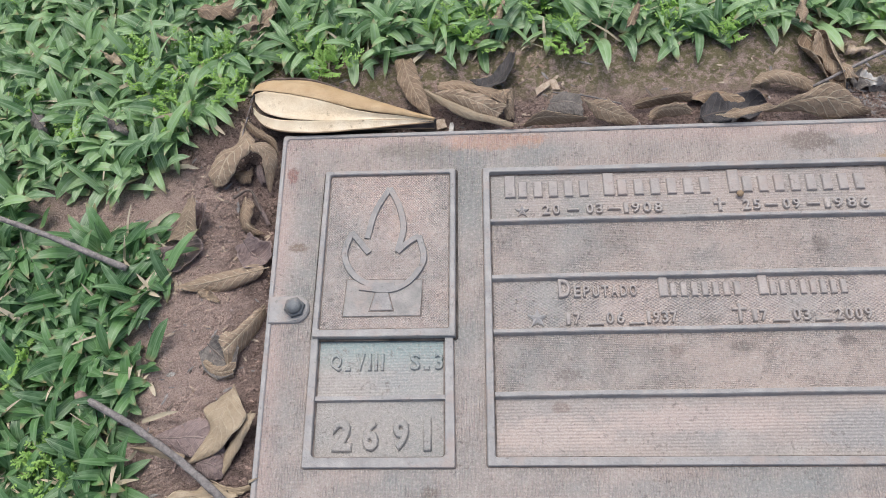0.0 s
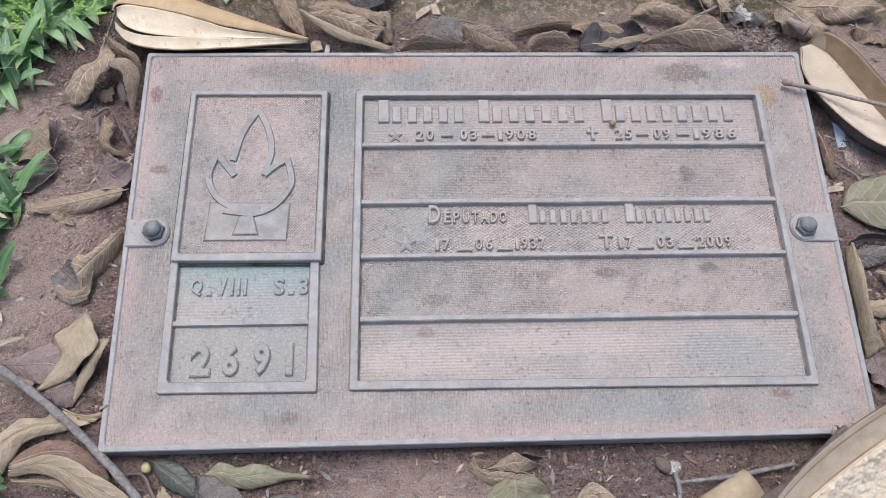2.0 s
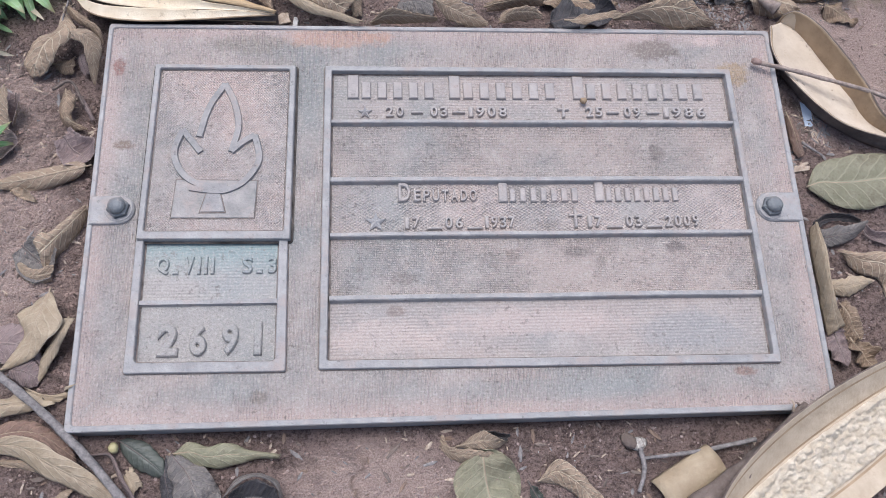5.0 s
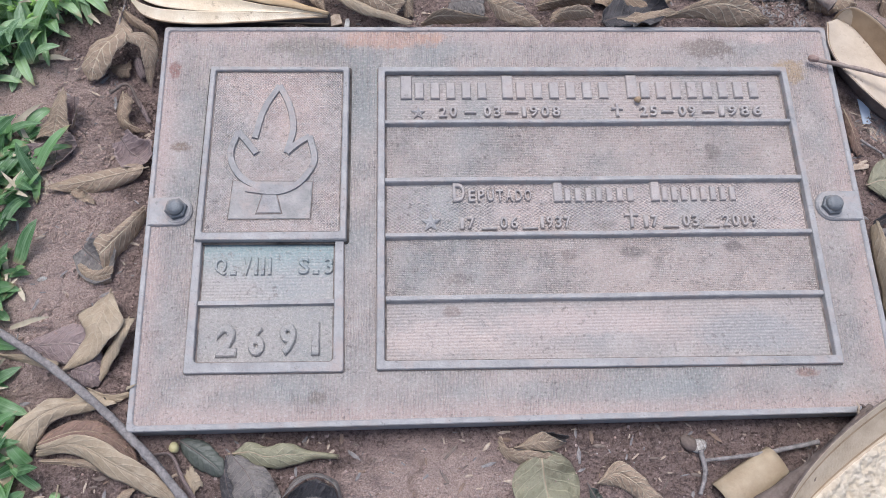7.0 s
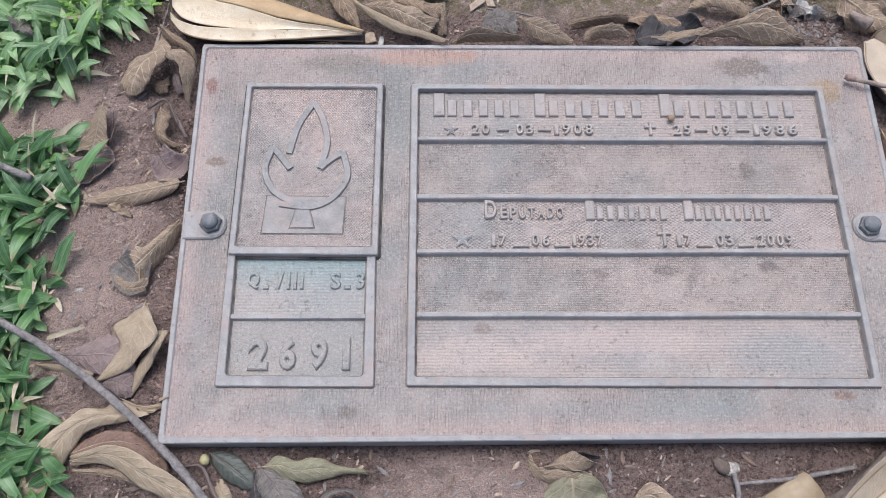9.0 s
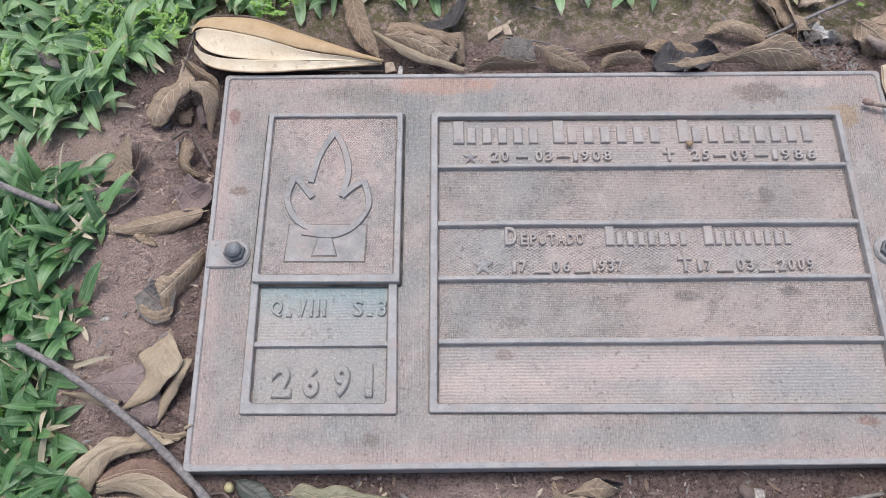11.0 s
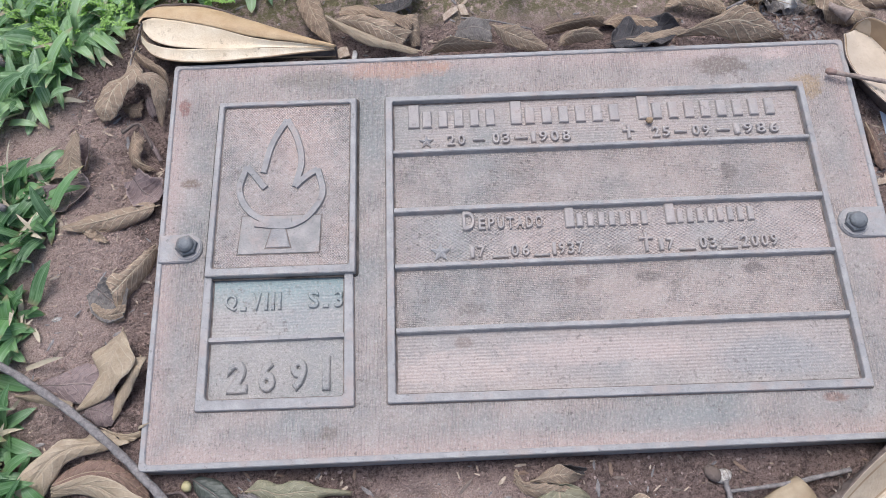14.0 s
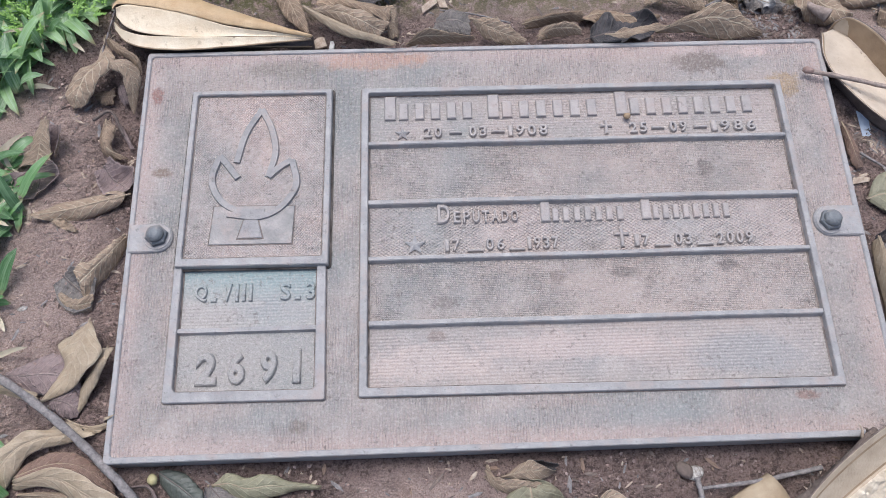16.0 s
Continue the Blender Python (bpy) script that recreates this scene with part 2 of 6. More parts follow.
    pit = m.math("MULTIPLY", m.ramp(m.noise(280, 3, 0.65), 0.58, 0.66), m.ramp(m.noise(35, 3, 0.6), 0.35, 0.6))
    col = m.mix(m.math("MULTIPLY", pit, 0.6), col, (0.13, 0.11, 0.10))
    grain = m.noise(900, 2, 0.6)
    col = m.mix(m.math("MULTIPLY", m.ramp(grain, 0.52, 0.68), 0.42), col, (0.17, 0.15, 0.14))
    col = m.mix(m.math("MULTIPLY", m.ramp(fine, 0.48, 0.68), 0.40), col, (0.55, 0.50, 0.47))
    m.bump(m.math("ADD", h, m.math("ADD", m.math("MULTIPLY", fine, 2.0), m.math("MULTIPLY", grain, 1.2))), depth)
    return m.finish(col, m.ramp(mid, -1.0, 1.1), 0.05, 0.22)


def worn_metal(name, base=(0.262, 0.255, 0.251), pale=(0.372, 0.357, 0.347), dark=(0.12, 0.112, 0.108), metal=0.1):
    m = Nodes(name)
    col = m.mix(m.ramp(m.noise(60, 6, 0.7), 0.35, 0.65), base, pale)
    col = m.mix(m.math("MULTIPLY", m.ramp(m.noise(40, 4, 0.7), 0.50, 0.66), 0.6), col, (0.385, 0.315, 0.28))
    col = m.mix(m.math("MULTIPLY", m.ramp(m.noise(190, 4, 0.7), 0.60, 0.72), 0.6), col, dark)
    m.bump(m.math("ADD", m.noise(500, 3, 0.6), m.noise(90, 3, 0.6)), 0.0006)
    return m.finish(col, m.ramp(m.noise(80, 3), -0.5, 1.1), metal, 0.35)


def leaf_material(name, base, pale, blotch, vein, rough=0.6, veins_seen=0.95, relief=0.0014):
    """Dry leaf: veins from the midrib, blotches, fine wrinkles."""
    m = Nodes(name)
    u, v, _ = m.xyz("UV")
    av = m.math("ABSOLUTE", m.math("SUBTRACT", v, 0.5))
    wob = m.math("MULTIPLY", m.math("SUBTRACT", m.noise(6, 2, 0.5, "UV"), 0.5), 0.08)
    side = m.math("FRACT", m.math("MULTIPLY", m.math("ADD", m.math("SUBTRACT", u, m.math("MULTIPLY", av, 0.42)), wob), 9.0))
    side = m.ramp(m.math("ABSOLUTE", m.math("SUBTRACT", side, 0.5)), 0.10, 0.025)
    mid = m.ramp(av, 0.034, 0.010)
    veins = m.math("MAXIMUM", mid, m.math("MULTIPLY", side, 0.75))
    n1, n2 = m.noise(55, 5, 0.65), m.noise(260, 4, 0.7)
    col = m.mix(m.ramp(n1, 0.36, 0.64), base, pale)
    col = m.mix(m.math("MULTIPLY", m.ramp(m.noise(38, 5, 0.7), 0.53, 0.68), 0.75), col, blotch)
    col = m.mix(m.math("MULTIPLY", m.ramp(n2, 0.5, 0.75), 0.35), col, blotch)
    pucker = m.math("MULTIPLY", m.ramp(m.noise(420, 3, 0.7), 0.5, 0.66), 0.4)
    col = m.mix(pucker, col, blotch)
    edge = m.math("MULTIPLY", m.ramp(m.math("ADD", av, m.math("MULTIPLY", n1, 0.05)), 0.495, 0.515), 0.55)
    col = m.mix(edge, col, vein)
    col = m.mix(m.math("MULTIPLY", veins, veins_seen), col, vein)
    shift = m.t.nodes.new("ShaderNodeHueSaturation")
    shift.inputs["Value"].default_value = 1.0
    m.put(shift.inputs["Value"], m.ramp(m.random(), -3.6, 1.3))
    m.put(shift.inputs["Color"], col)
    m.bump(m.math("ADD", m.math("MULTIPLY", veins, 0.5), m.math("ADD", m.math("MULTIPLY", n2, 1.6), m.math("MULTIPLY", n1, 3.0))), relief)
    return m.finish(shift.outputs[0], rough, 0.0, 0.35)


TAN = leaf_material("dry_leaf_tan", (0.372, 0.272, 0.186), (0.482, 0.366, 0.262), (0.20, 0.140, 0.100), (0.68, 0.57, 0.42))
PALE = leaf_material("dry_leaf_pale", (0.405, 0.318, 0.215), (0.485, 0.392, 0.278), (0.30, 0.224, 0.148), (0.60, 0.505, 0.375), 0.6, 0.42, 0.0006)
BROWN = leaf_material("dry_leaf_brown", (0.295, 0.208, 0.138), (0.40, 0.29, 0.198), (0.15, 0.103, 0.073), (0.56, 0.44, 0.31))
PURPLE = leaf_material("dry_leaf_purple", (0.255, 0.190, 0.178), (0.36, 0.275, 0.255), (0.15, 0.108, 0.104), (0.42, 0.33, 0.30), 0.5)
GREY = leaf_material("decayed_leaf_grey", (0.185, 0.165, 0.15), (0.29, 0.26, 0.235), (0.09, 0.08, 0.075), (0.33, 0.29, 0.255), 0.5)
# dark decayed leaves, and the shade painted inside curled ones
DARK = leaf_material("decayed_leaf_and_hollow_shade", (0.06, 0.055, 0.055), (0.12, 0.11, 0.115), (0.03, 0.03, 0.03), (0.15, 0.13, 0.12), 0.4)
OLIVE = leaf_material("fallen_leaf_olive", (0.25, 0.238, 0.15), (0.34, 0.32, 0.215), (0.18, 0.15, 0.095), (0.45, 0.42, 0.29), 0.5, 0.7, 0.0007)
DEEPGREEN = leaf_material("leaf_dark_green", (0.075, 0.085, 0.07), (0.105, 0.115, 0.095), (0.05, 0.052, 0.048), (0.12, 0.13, 0.105), 0.35, 0.4, 0.0004)
RUST = leaf_material("dry_leaf_rust", (0.225, 0.142, 0.108), (0.30, 0.20, 0.15), (0.13, 0.085, 0.07), (0.35, 0.25, 0.18), 0.5)


def plain(name, a, b, scale=90, rough=0.6, fine=400, depth=0.0008, stretch=None, spec=0.4):
    m = Nodes(name)
    col = m.mix(m.ramp(m.noise(scale, 5, 0.65, stretch=stretch), 0.33, 0.67), a, b)
    m.bump(m.noise(fine, 4, 0.7, stretch=stretch), depth)
    return m.finish(col, rough, 0.0, spec)


def soil_material():
    m = Nodes("soil")
    x, y, _ = m.xyz()
    n1, n2, n3 = m.noise(9, 5, 0.6), m.noise(70, 5, 0.7), m.noise(340, 2, 0.6)
    col = m.mix(m.ramp(n1, 0.36, 0.64), (0.220, 0.153, 0.130), (0.355, 0.256, 0.224))
    col = m.mix(m.math("MULTIPLY", m.ramp(n2, 0.42, 0.70), 0.55), col, (0.42, 0.31, 0.272))
    col = m.mix(m.math("MULTIPLY", m.ramp(m.noise(33, 5, 0.7), 0.52, 0.64), 0.75), col, (0.105, 0.074, 0.062))
    col = m.mix(m.math("MULTIPLY", m.ramp(n3, 0.50, 0.64), 0.6), col, (0.062, 0.043, 0.037))
    col = m.mix(m.math("MULTIPLY", m.ramp(n3, 0.46, 0.34), 0.45), col, (0.36, 0.275, 0.24))
    col = m.mix(m.math("MULTIPLY", m.ramp(m.noise(520, 3, 0.6), 0.66, 0.72), 0.5), col, (0.33, 0.26, 0.21))
    fine = m.noise(800, 3, 0.7)
    col = m.mix(m.math("MULTIPLY", m.ramp(fine, 0.52, 0.64), 0.45), col, (0.07, 0.05, 0.042))
    col = m.mix(m.math("MULTIPLY", m.ramp(fine, 0.44, 0.34), 0.5), col, (0.38, 0.29, 0.25))
    for cx, cy, rx, ry in ((-0.398, -0.190, 0.065, 0.115), (-0.070, -0.400, 0.060, 0.030), (0.06, 0.085, 0.30, 0.035), (0.40, -0.02, 0.07, 0.09), (-0.470, -0.062, 0.10, 0.040)):
        dx, dy = m.math("DIVIDE", m.math("SUBTRACT", x, cx), rx), m.math("DIVIDE", m.math("SUBTRACT", y, cy), ry)
        r2 = m.math("SQRT", m.math("ADD", m.math("MULTIPLY", dx, dx), m.math("MULTIPLY", dy, dy)))
        r2 = m.math("ADD", r2, m.math("MULTIPLY", m.math("SUBTRACT", n2, 0.5), 1.6))
        col = m.mix(m.math("MULTIPLY", m.ramp(r2, 1.45, 0.75), 0.92), col, m.mix(m.ramp(fine, 0.38, 0.66), (0.66, 0.51, 0.44), (0.38, 0.27, 0.225)))
    band = m.math("MULTIPLY", m.ramp(y, 0.040, 0.065), m.math("MULTIPLY", m.ramp(y, 0.20, 0.14), m.ramp(n1, 0.28, 0.42)))
    moss = m.math("MULTIPLY", band, m.ramp(m.noise(120, 4, 0.7), 0.40, 0.54))
    col = m.mix(m.math("MULTIPLY", moss, 0.75), col, (0.15, 0.155, 0.05))
    away = m.math("SQRT", m.math("ADD", m.math("MULTIPLY", x, x), m.math("MULTIPLY", y, y)))
    lawn = m.ramp(m.math("ADD", away, m.math("MULTIPLY", n1, 0.8)), 1.5, 2.2)
    col = m.mix(lawn, col, m.mix(m.noise(25, 6, 0.8), (0.05, 0.10, 0.03), (0.12, 0.22, 0.07)))
    m.bump(m.math("ADD", m.math("MULTIPLY", n2, 1.4), m.math("ADD", m.math("MULTIPLY", n3, 0.9), m.math("MULTIPLY", fine, 0.9))), 0.0055)
    return m.finish(col, 0.9, 0.0, 0.25)


def grass_material(name, a, b, tip):
    m = Nodes(name)
    u, v, _ = m.xyz("UV")
    r = m.island()
    col = m.mix(r, a, b)
    col = m.mix(m.math("MULTIPLY", m.ramp(m.noise(70, 4, 0.6), 0.45, 0.7), 0.4), col, tip)
    streak = m.noise(1.0, 2, 0.6, "UV", (1.2, 9.0, 1.0))
    col = m.mix(m.math("MULTIPLY", m.ramp(streak, 0.42, 0.62), 0.38), col, tip)
    crease = m.ramp(m.math("ABSOLUTE", m.math("SUBTRACT", v, 0.5)), 0.10, 0.02)
    col = m.mix(m.math("MULTIPLY", crease, 0.42), col, tip)
    col = m.mix(m.ramp(u, 0.16, 0.0), col, (0.26, 0.25, 0.13))
    col = m.mix(m.math("MULTIPLY", m.ramp(m.math("ADD", u, m.math("MULTIPLY", r, 0.25)), 1.04, 1.16), 0.8), col, (0.33, 0.25, 0.13))
    m.bump(streak, 0.0006)
    m.finish(col, 0.32, 0.0, 0.7)
    tr = m.t.nodes.new("ShaderNodeBsdfTranslucent")
    m.put(tr.inputs[0], col)
    mixer = m.t.nodes.new("ShaderNodeMixShader")
    mixer.inputs[0].default_value = 0.35
    m.t.links.new(m.bsdf.outputs[0], mixer.inputs[1])
    m.t.links.new(tr.outputs[0], mixer.inputs[2])
    m.t.links.new(mixer.outputs[0], m.t.nodes["Material Output"].inputs[0])
    return m.mat


SOIL = soil_material()
VEIN_PALE = plain("pale_midrib", (0.29, 0.22, 0.15), (0.40, 0.32, 0.225), 200, 0.6)
VEIN_DARK = plain("dark_midrib", (0.11, 0.085, 0.075), (0.17, 0.135, 0.12), 200, 0.6)
SOIL_PINK = plain("pinkish_clod", (0.30, 0.22, 0.195), (0.47, 0.37, 0.33), 300, 0.95, 900, 0.001)
SOIL_DARK = plain("soil_clod", (0.23, 0.16, 0.135), (0.40, 0.295, 0.255), 300, 0.95, 900, 0.001)
GRASS = grass_material("grass_blade", (0.070, 0.18, 0.050), (0.35, 0.55, 0.225), (0.54, 0.69, 0.46))
# deeper green copy of the grass, with shade put into its colour
GRASS_SHADED = grass_material("deep_shaded_grass", (0.030, 0.105, 0.026), (0.165, 0.340, 0.105), (0.36, 0.53, 0.30))
WEED = grass_material("weed_leaf", (0.22, 0.42, 0.06), (0.31, 0.52, 0.10), (0.38, 0.58, 0.16))
STRAW = plain("straw", (0.40, 0.34, 0.235), (0.56, 0.49, 0.37), 60, 0.7)
PLATE_V = bronze("bronze_vertical_tooling", "vertical", blots=True, groove=0.12, depth=0.00032)
PLATE_W = bronze("bronze_woven_tooling", "vertical", blots=True, groove=0.10, depth=0.00032)
ROW_H = bronze("bronze_horizontal_tooling", "horizontal", (0.372, 0.318, 0.288), (0.285, 0.274, 0.260), blots=True, groove=0.05, depth=0.00018)
ROW_F = bronze("bronze_fine_tooling", "horizontal", blots=True, groove=0.06, depth=0.0002)
ROW_D = bronze("bronze_dotted_tooling", "dots", (0.39, 0.326, 0.290), (0.292, 0.280, 0.264), blots=True)
ROW_X = bronze("bronze_diamond_tooling", "diamond", (0.41, 0.342, 0.309), (0.315, 0.303, 0.286), depth=0.00035, groove=0.14)
EMBLEM = bronze("bronze_emblem_ground", "weave", (0.44, 0.35, 0.31), (0.315, 0.295, 0.275))
FLAME_METAL = worn_metal("worn_emblem_line", (0.225, 0.218, 0.215), (0.33, 0.313, 0.303), (0.075, 0.072, 0.068))
PANEL_T = bronze("bronze_verdigris", "horizontal", (0.35, 0.325, 0.30), (0.26, 0.285, 0.285), 0.8, 0.00012, groove=0.02)
PANEL_N = bronze("bronze_smooth", "plain", (0.345, 0.325, 0.30), (0.262, 0.28, 0.275), 0.0)
LETTER = worn_metal("worn_letter", (0.30, 0.277, 0.262), (0.40, 0.358, 0.333), (0.16, 0.14, 0.13), 0.0)
METAL = worn_metal("worn_bronze_edge")
RIM_METAL = worn_metal("worn_bronze_rim", (0.275, 0.268, 0.264), (0.375, 0.36, 0.35))
BOLT = worn_metal("oxidised_steel", (0.13, 0.14, 0.15), (0.22, 0.23, 0.235), (0.07, 0.065, 0.06), 0.3)
TWIG = plain("weathered_twig", (0.15, 0.135, 0.128), (0.32, 0.29, 0.275), 260, 0.8, 500, 0.0012)
TWIG_BROWN = plain("brown_twig", (0.23, 0.175, 0.145), (0.41, 0.33, 0.28), 220, 0.8, 500, 0.0012)
TWIG_RED = plain("reddish_twig", (0.26, 0.17, 0.14), (0.40, 0.29, 0.25), 150, 0.75, 500, 0.001)
FLAME_BASE = worn_metal("worn_emblem_base", (0.225, 0.220, 0.210), (0.345, 0.318, 0.300), (0.09, 0.085, 0.078))
# near-black colour standing in for shade in the gap round the emblem plate
GAP_SHADE = plain("black_gap_shade", (0.025, 0.022, 0.02), (0.14, 0.12, 0.105), 60, 0.95, 400, 0.0006)
GRIME_SHADE = plain("grime_and_shade", (0.10, 0.085, 0.075), (0.27, 0.225, 0.20), 130, 0.9, 600, 0.0006)
def pod_lining(name, dim, bright):
    """Smooth husk lining with fine brown specks."""
    m = Nodes(name)
    col = m.mix(m.ramp(m.noise(28, 5, 0.65), 0.36, 0.64), dim, bright)
    col = m.mix(m.math("MULTIPLY", m.ramp(m.noise(140, 4, 0.7), 0.60, 0.70), 0.5), col, (0.36, 0.26, 0.16))
    col = m.mix(m.math("MULTIPLY", m.ramp(m.noise(70, 3, 0.6), 0.66, 0.70), 0.7), col, (0.24, 0.185, 0.13))
    m.bump(m.noise(260, 4, 0.7), 0.0008)
    return m.finish(col, 0.5, 0.0, 0.4)


CREAM = pod_lining("pod_lining", (0.62, 0.49, 0.325), (0.78, 0.68, 0.51))
CREAM_DULL = pod_lining("dull_pod_lining", (0.50, 0.41, 0.31), (0.63, 0.54, 0.43))
GOLD_HUSK = plain("golden_pod_husk", (0.42, 0.285, 0.15), (0.54, 0.395, 0.235), 45, 0.55, 240, 0.0012)
HUSK = plain("pod_outer_husk", (0.25, 0.175, 0.105), (0.37, 0.27, 0.17), 50, 0.6, 250, 0.001)
BARK = plain("pod_bark", (0.12, 0.09, 0.075), (0.24, 0.19, 0.16), 60, 0.85, 260, 0.003)
PITH = plain("pitted_pith", (0.56, 0.47, 0.35), (0.76, 0.68, 0.55), 120, 0.8, 420, 0.0025)
CHIP = plain("pale_wood_chip", (0.30, 0.22, 0.16), (0.52, 0.43, 0.34), 300, 0.8)
WHITE_CRUMB = plain("crumbly_white", (0.20, 0.16, 0.13), (0.70, 0.67, 0.62), 420, 0.6, 500, 0.002)
WHITE = plain("white_chip", (0.36, 0.34, 0.31), (0.58, 0.56, 0.53), 300, 0.6)
BLUE = plain("pale_blue_plastic", (0.55, 0.63, 0.72), (0.68, 0.74, 0.80), 80, 0.4)
SEED = plain("yellow_seed", (0.42, 0.37, 0.18), (0.52, 0.47, 0.27), 200, 0.4)
GOLD_PALE = plain("pale_husk", (0.40, 0.315, 0.22), (0.52, 0.43, 0.32), 60, 0.55, 250, 0.001)
SCRAP = plain("tan_husk_scrap", (0.31, 0.235, 0.15), (0.42, 0.335, 0.225), 60, 0.6, 250, 0.0012)

# ---- ground ----
def graded(lo, hi, step):
    """Even steps from lo to hi, then growing ones out to the horizon."""
    inner = list(np.arange(lo, hi + step / 2, step))
    grow, d = [], step
    while (grow[-1] if grow else 0) < 400:
        d *= 1.35
        grow.append((grow[-1] if grow else 0) + d)
    return np.array([lo - g for g in reversed(grow)] + inner + [inner[-1] + g for g in grow])


def build_ground():
    xs, ys = graded(-0.70, 0.47, 0.0021), graded(-0.47, 0.24, 0.0021)
    X, Y = np.meshgrid(xs, ys, indexing="ij")
    Z = ground_z(X, Y)
    nx, ny = len(xs), len(ys)
    idx = np.arange(nx * ny).reshape(nx, ny)
    faces = np.stack([idx[:-1, :-1], idx[1:, :-1], idx[1:, 1:], idx[:-1, 1:]], -1).reshape(-1, 4)
    me = mesh_data("ground", np.stack([X, Y, Z], -1).reshape(-1, 3), faces, (SOIL,))
    return tagged(new("ground", me), "bare reddish-brown trodden soil with moss stains", "soil", kind="structure")


build_ground()

# ---- grave plaque ----
plaque = thing("grave_plaque", "weathered cast bronze grave plaque bolted flat on the soil", "plaque", (0, -0.176, 0))
BACK = Matrix.Translation((0, 0.176, 0))
V2 = lambda *p: [Vector(q) for q in p]


def on_plaque(name, data, label=""):
    return part(name, data, plaque, label, BACK)


OUT = rounded(V2((-0.3, -0.3535), (0.3, -0.3515), (0.301, 0.0), (-0.3, 0.0)), 0.004)
RIM = rounded(V2((-0.2955, -0.3488), (0.2957, -0.3468), (0.2965, -0.0042), (-0.2960, -0.0040)), 0.004)
MAIN_O = rounded(V2((-0.113, -0.3105), (0.2578, -0.313), (0.2560, -0.0430), (-0.111, -0.0425)), 0.0015, 3)
MAIN_I = rounded(V2((-0.1068, -0.3040), (0.2526, -0.3065), (0.2512, -0.0478), (-0.1052, -0.0472)), 0.002, 3)
NUM_O = rounded(V2((-0.2605, -0.3105), (-0.1385, -0.3115), (-0.1395, -0.197), (-0.2595, -0.196)), 0.002)
NUM_I = rounded(V2((-0.2535, -0.3025), (-0.1465, -0.3035), (-0.1465, -0.2), (-0.2535, -0.2)), 0.004)


def build_plate():
    """The cast plate with its sunk fields: a skin of cells at their own heights."""
    xs = [-0.297, -0.257, -0.143, -0.109, 0.2548, 0.297]
    ys = [-0.350, -0.307, -0.200, -0.046, -0.003]
    level = lambda i, j: 0.0120 if (i == 3 and j in (1, 2)) or (i == 1 and j == 1) else 0.0190
    verts, faces, index, known = [], [], [], {}

    def vert(*p):
        if p not in known:
            known[p] = len(verts)
            verts.append(p)
        return known[p]

    for i in range(5):
        for j in range(4):
            z = level(i, j)
            k = [vert(xs[i], ys[j], z), vert(xs[i + 1], ys[j], z), vert(xs[i + 1], ys[j + 1], z), vert(xs[i], ys[j + 1], z)]
            faces.append(tuple(k))
            index.append(1 if j == 0 else 0)
            for a, b, di, dj in ((0, 1, 0, -1), (1, 2, 1, 0), (2, 3, 0, 1), (3, 0, -1, 0)):
                p, q = i + di, j + dj
                zn = level(p, q) if 0 <= p < 5 and 0 <= q < 4 else -0.012
                if zn < z:
                    va, vb = verts[k[a]], verts[k[b]]
                    faces.append((k[b], k[a], vert(va[0], va[1], zn), vert(vb[0], vb[1], zn)))
                    index.append(0)
    return mesh_data("base_plate", verts, faces, (PLATE_V, PLATE_W), index, flat=True)


on_plaque("base_plate", build_plate(), "pinkish grey bronze plate with fine tooled lines")
on_plaque("rim", frame_ring("rim", OUT, RIM, -0.002, 0.0204, 0.0007, RIM_METAL, 0.018), "worn blue-grey raised border")
on_plaque("panel_frame", frame_ring("panel_frame", MAIN_O, MAIN_I, 0.0185, 0.0225, 0.0006, METAL, 0.0125), "worn blue-grey raised frame")

ROWS_Y = [(-0.049, -0.0945), (-0.0985, -0.1485), (-0.1535, -0.198), (-0.2025, -0.2515), (-0.2565, -0.3055)]
for (top, low), mat in zip(ROWS_Y, (ROW_F, ROW_D, ROW_X, ROW_D, ROW_H)):
    poly = V2((-0.1075, low - 0.004), (0.2542, low - 0.004), (0.2535, top + 0.003), (-0.1075, top + 0.003))
    on_plaque("inscription_strip", slab("inscription_strip", poly, 0.0105, 0.0165, 0.0002, mat))
for hi, low in ((-0.0940, -0.0985), (-0.1480, -0.1535), (-0.1975, -0.2025), (-0.2510, -0.2565)):
    wob = [(-0.1055, 0.0), (-0.02, 0.0003), (0.07, -0.0002), (0.16, 0.0002), (0.2520, -0.0004)]
    rings = [[(x, hi + d, 0.0150), (x, hi + d - 0.0008, 0.0212), (x, low + 0.0014 + d, 0.0216), (x, low + 0.0006 + d, 0.0208), (x, low - 0.0008 + d, 0.0150)] for x, d in wob]
    on_plaque("divider_bar", loops_mesh("divider_bar", rings, METAL), "worn blue-grey raised bar")

# number panel
on_plaque("number_frame", frame_ring("number_frame", NUM_O, NUM_I, 0.0185, 0.0222, 0.0006, METAL, 0.0125), "worn blue-grey raised frame")
on_plaque("plot_strip", slab("plot_strip", V2((-0.2545, -0.2545), (-0.1460, -0.2545), (-0.1460, -0.199), (-0.2545, -0.199)), 0.0105, 0.0168, 0.0003, PANEL_T), "strip with blue-green verdigris")
on_plaque("number_strip", slab("number_strip", V2((-0.2545, -0.3045), (-0.1460, -0.3045), (-0.1460, -0.2560), (-0.2545, -0.2560)), 0.0105, 0.0168, 0.0003, PANEL_N))
rings = [[(x, -0.2525, 0.015), (x, -0.2530, 0.0204), (x, -0.2565, 0.0206), (x, -0.2580, 0.015)] for x in (-0.2535, -0.20, -0.1465)]
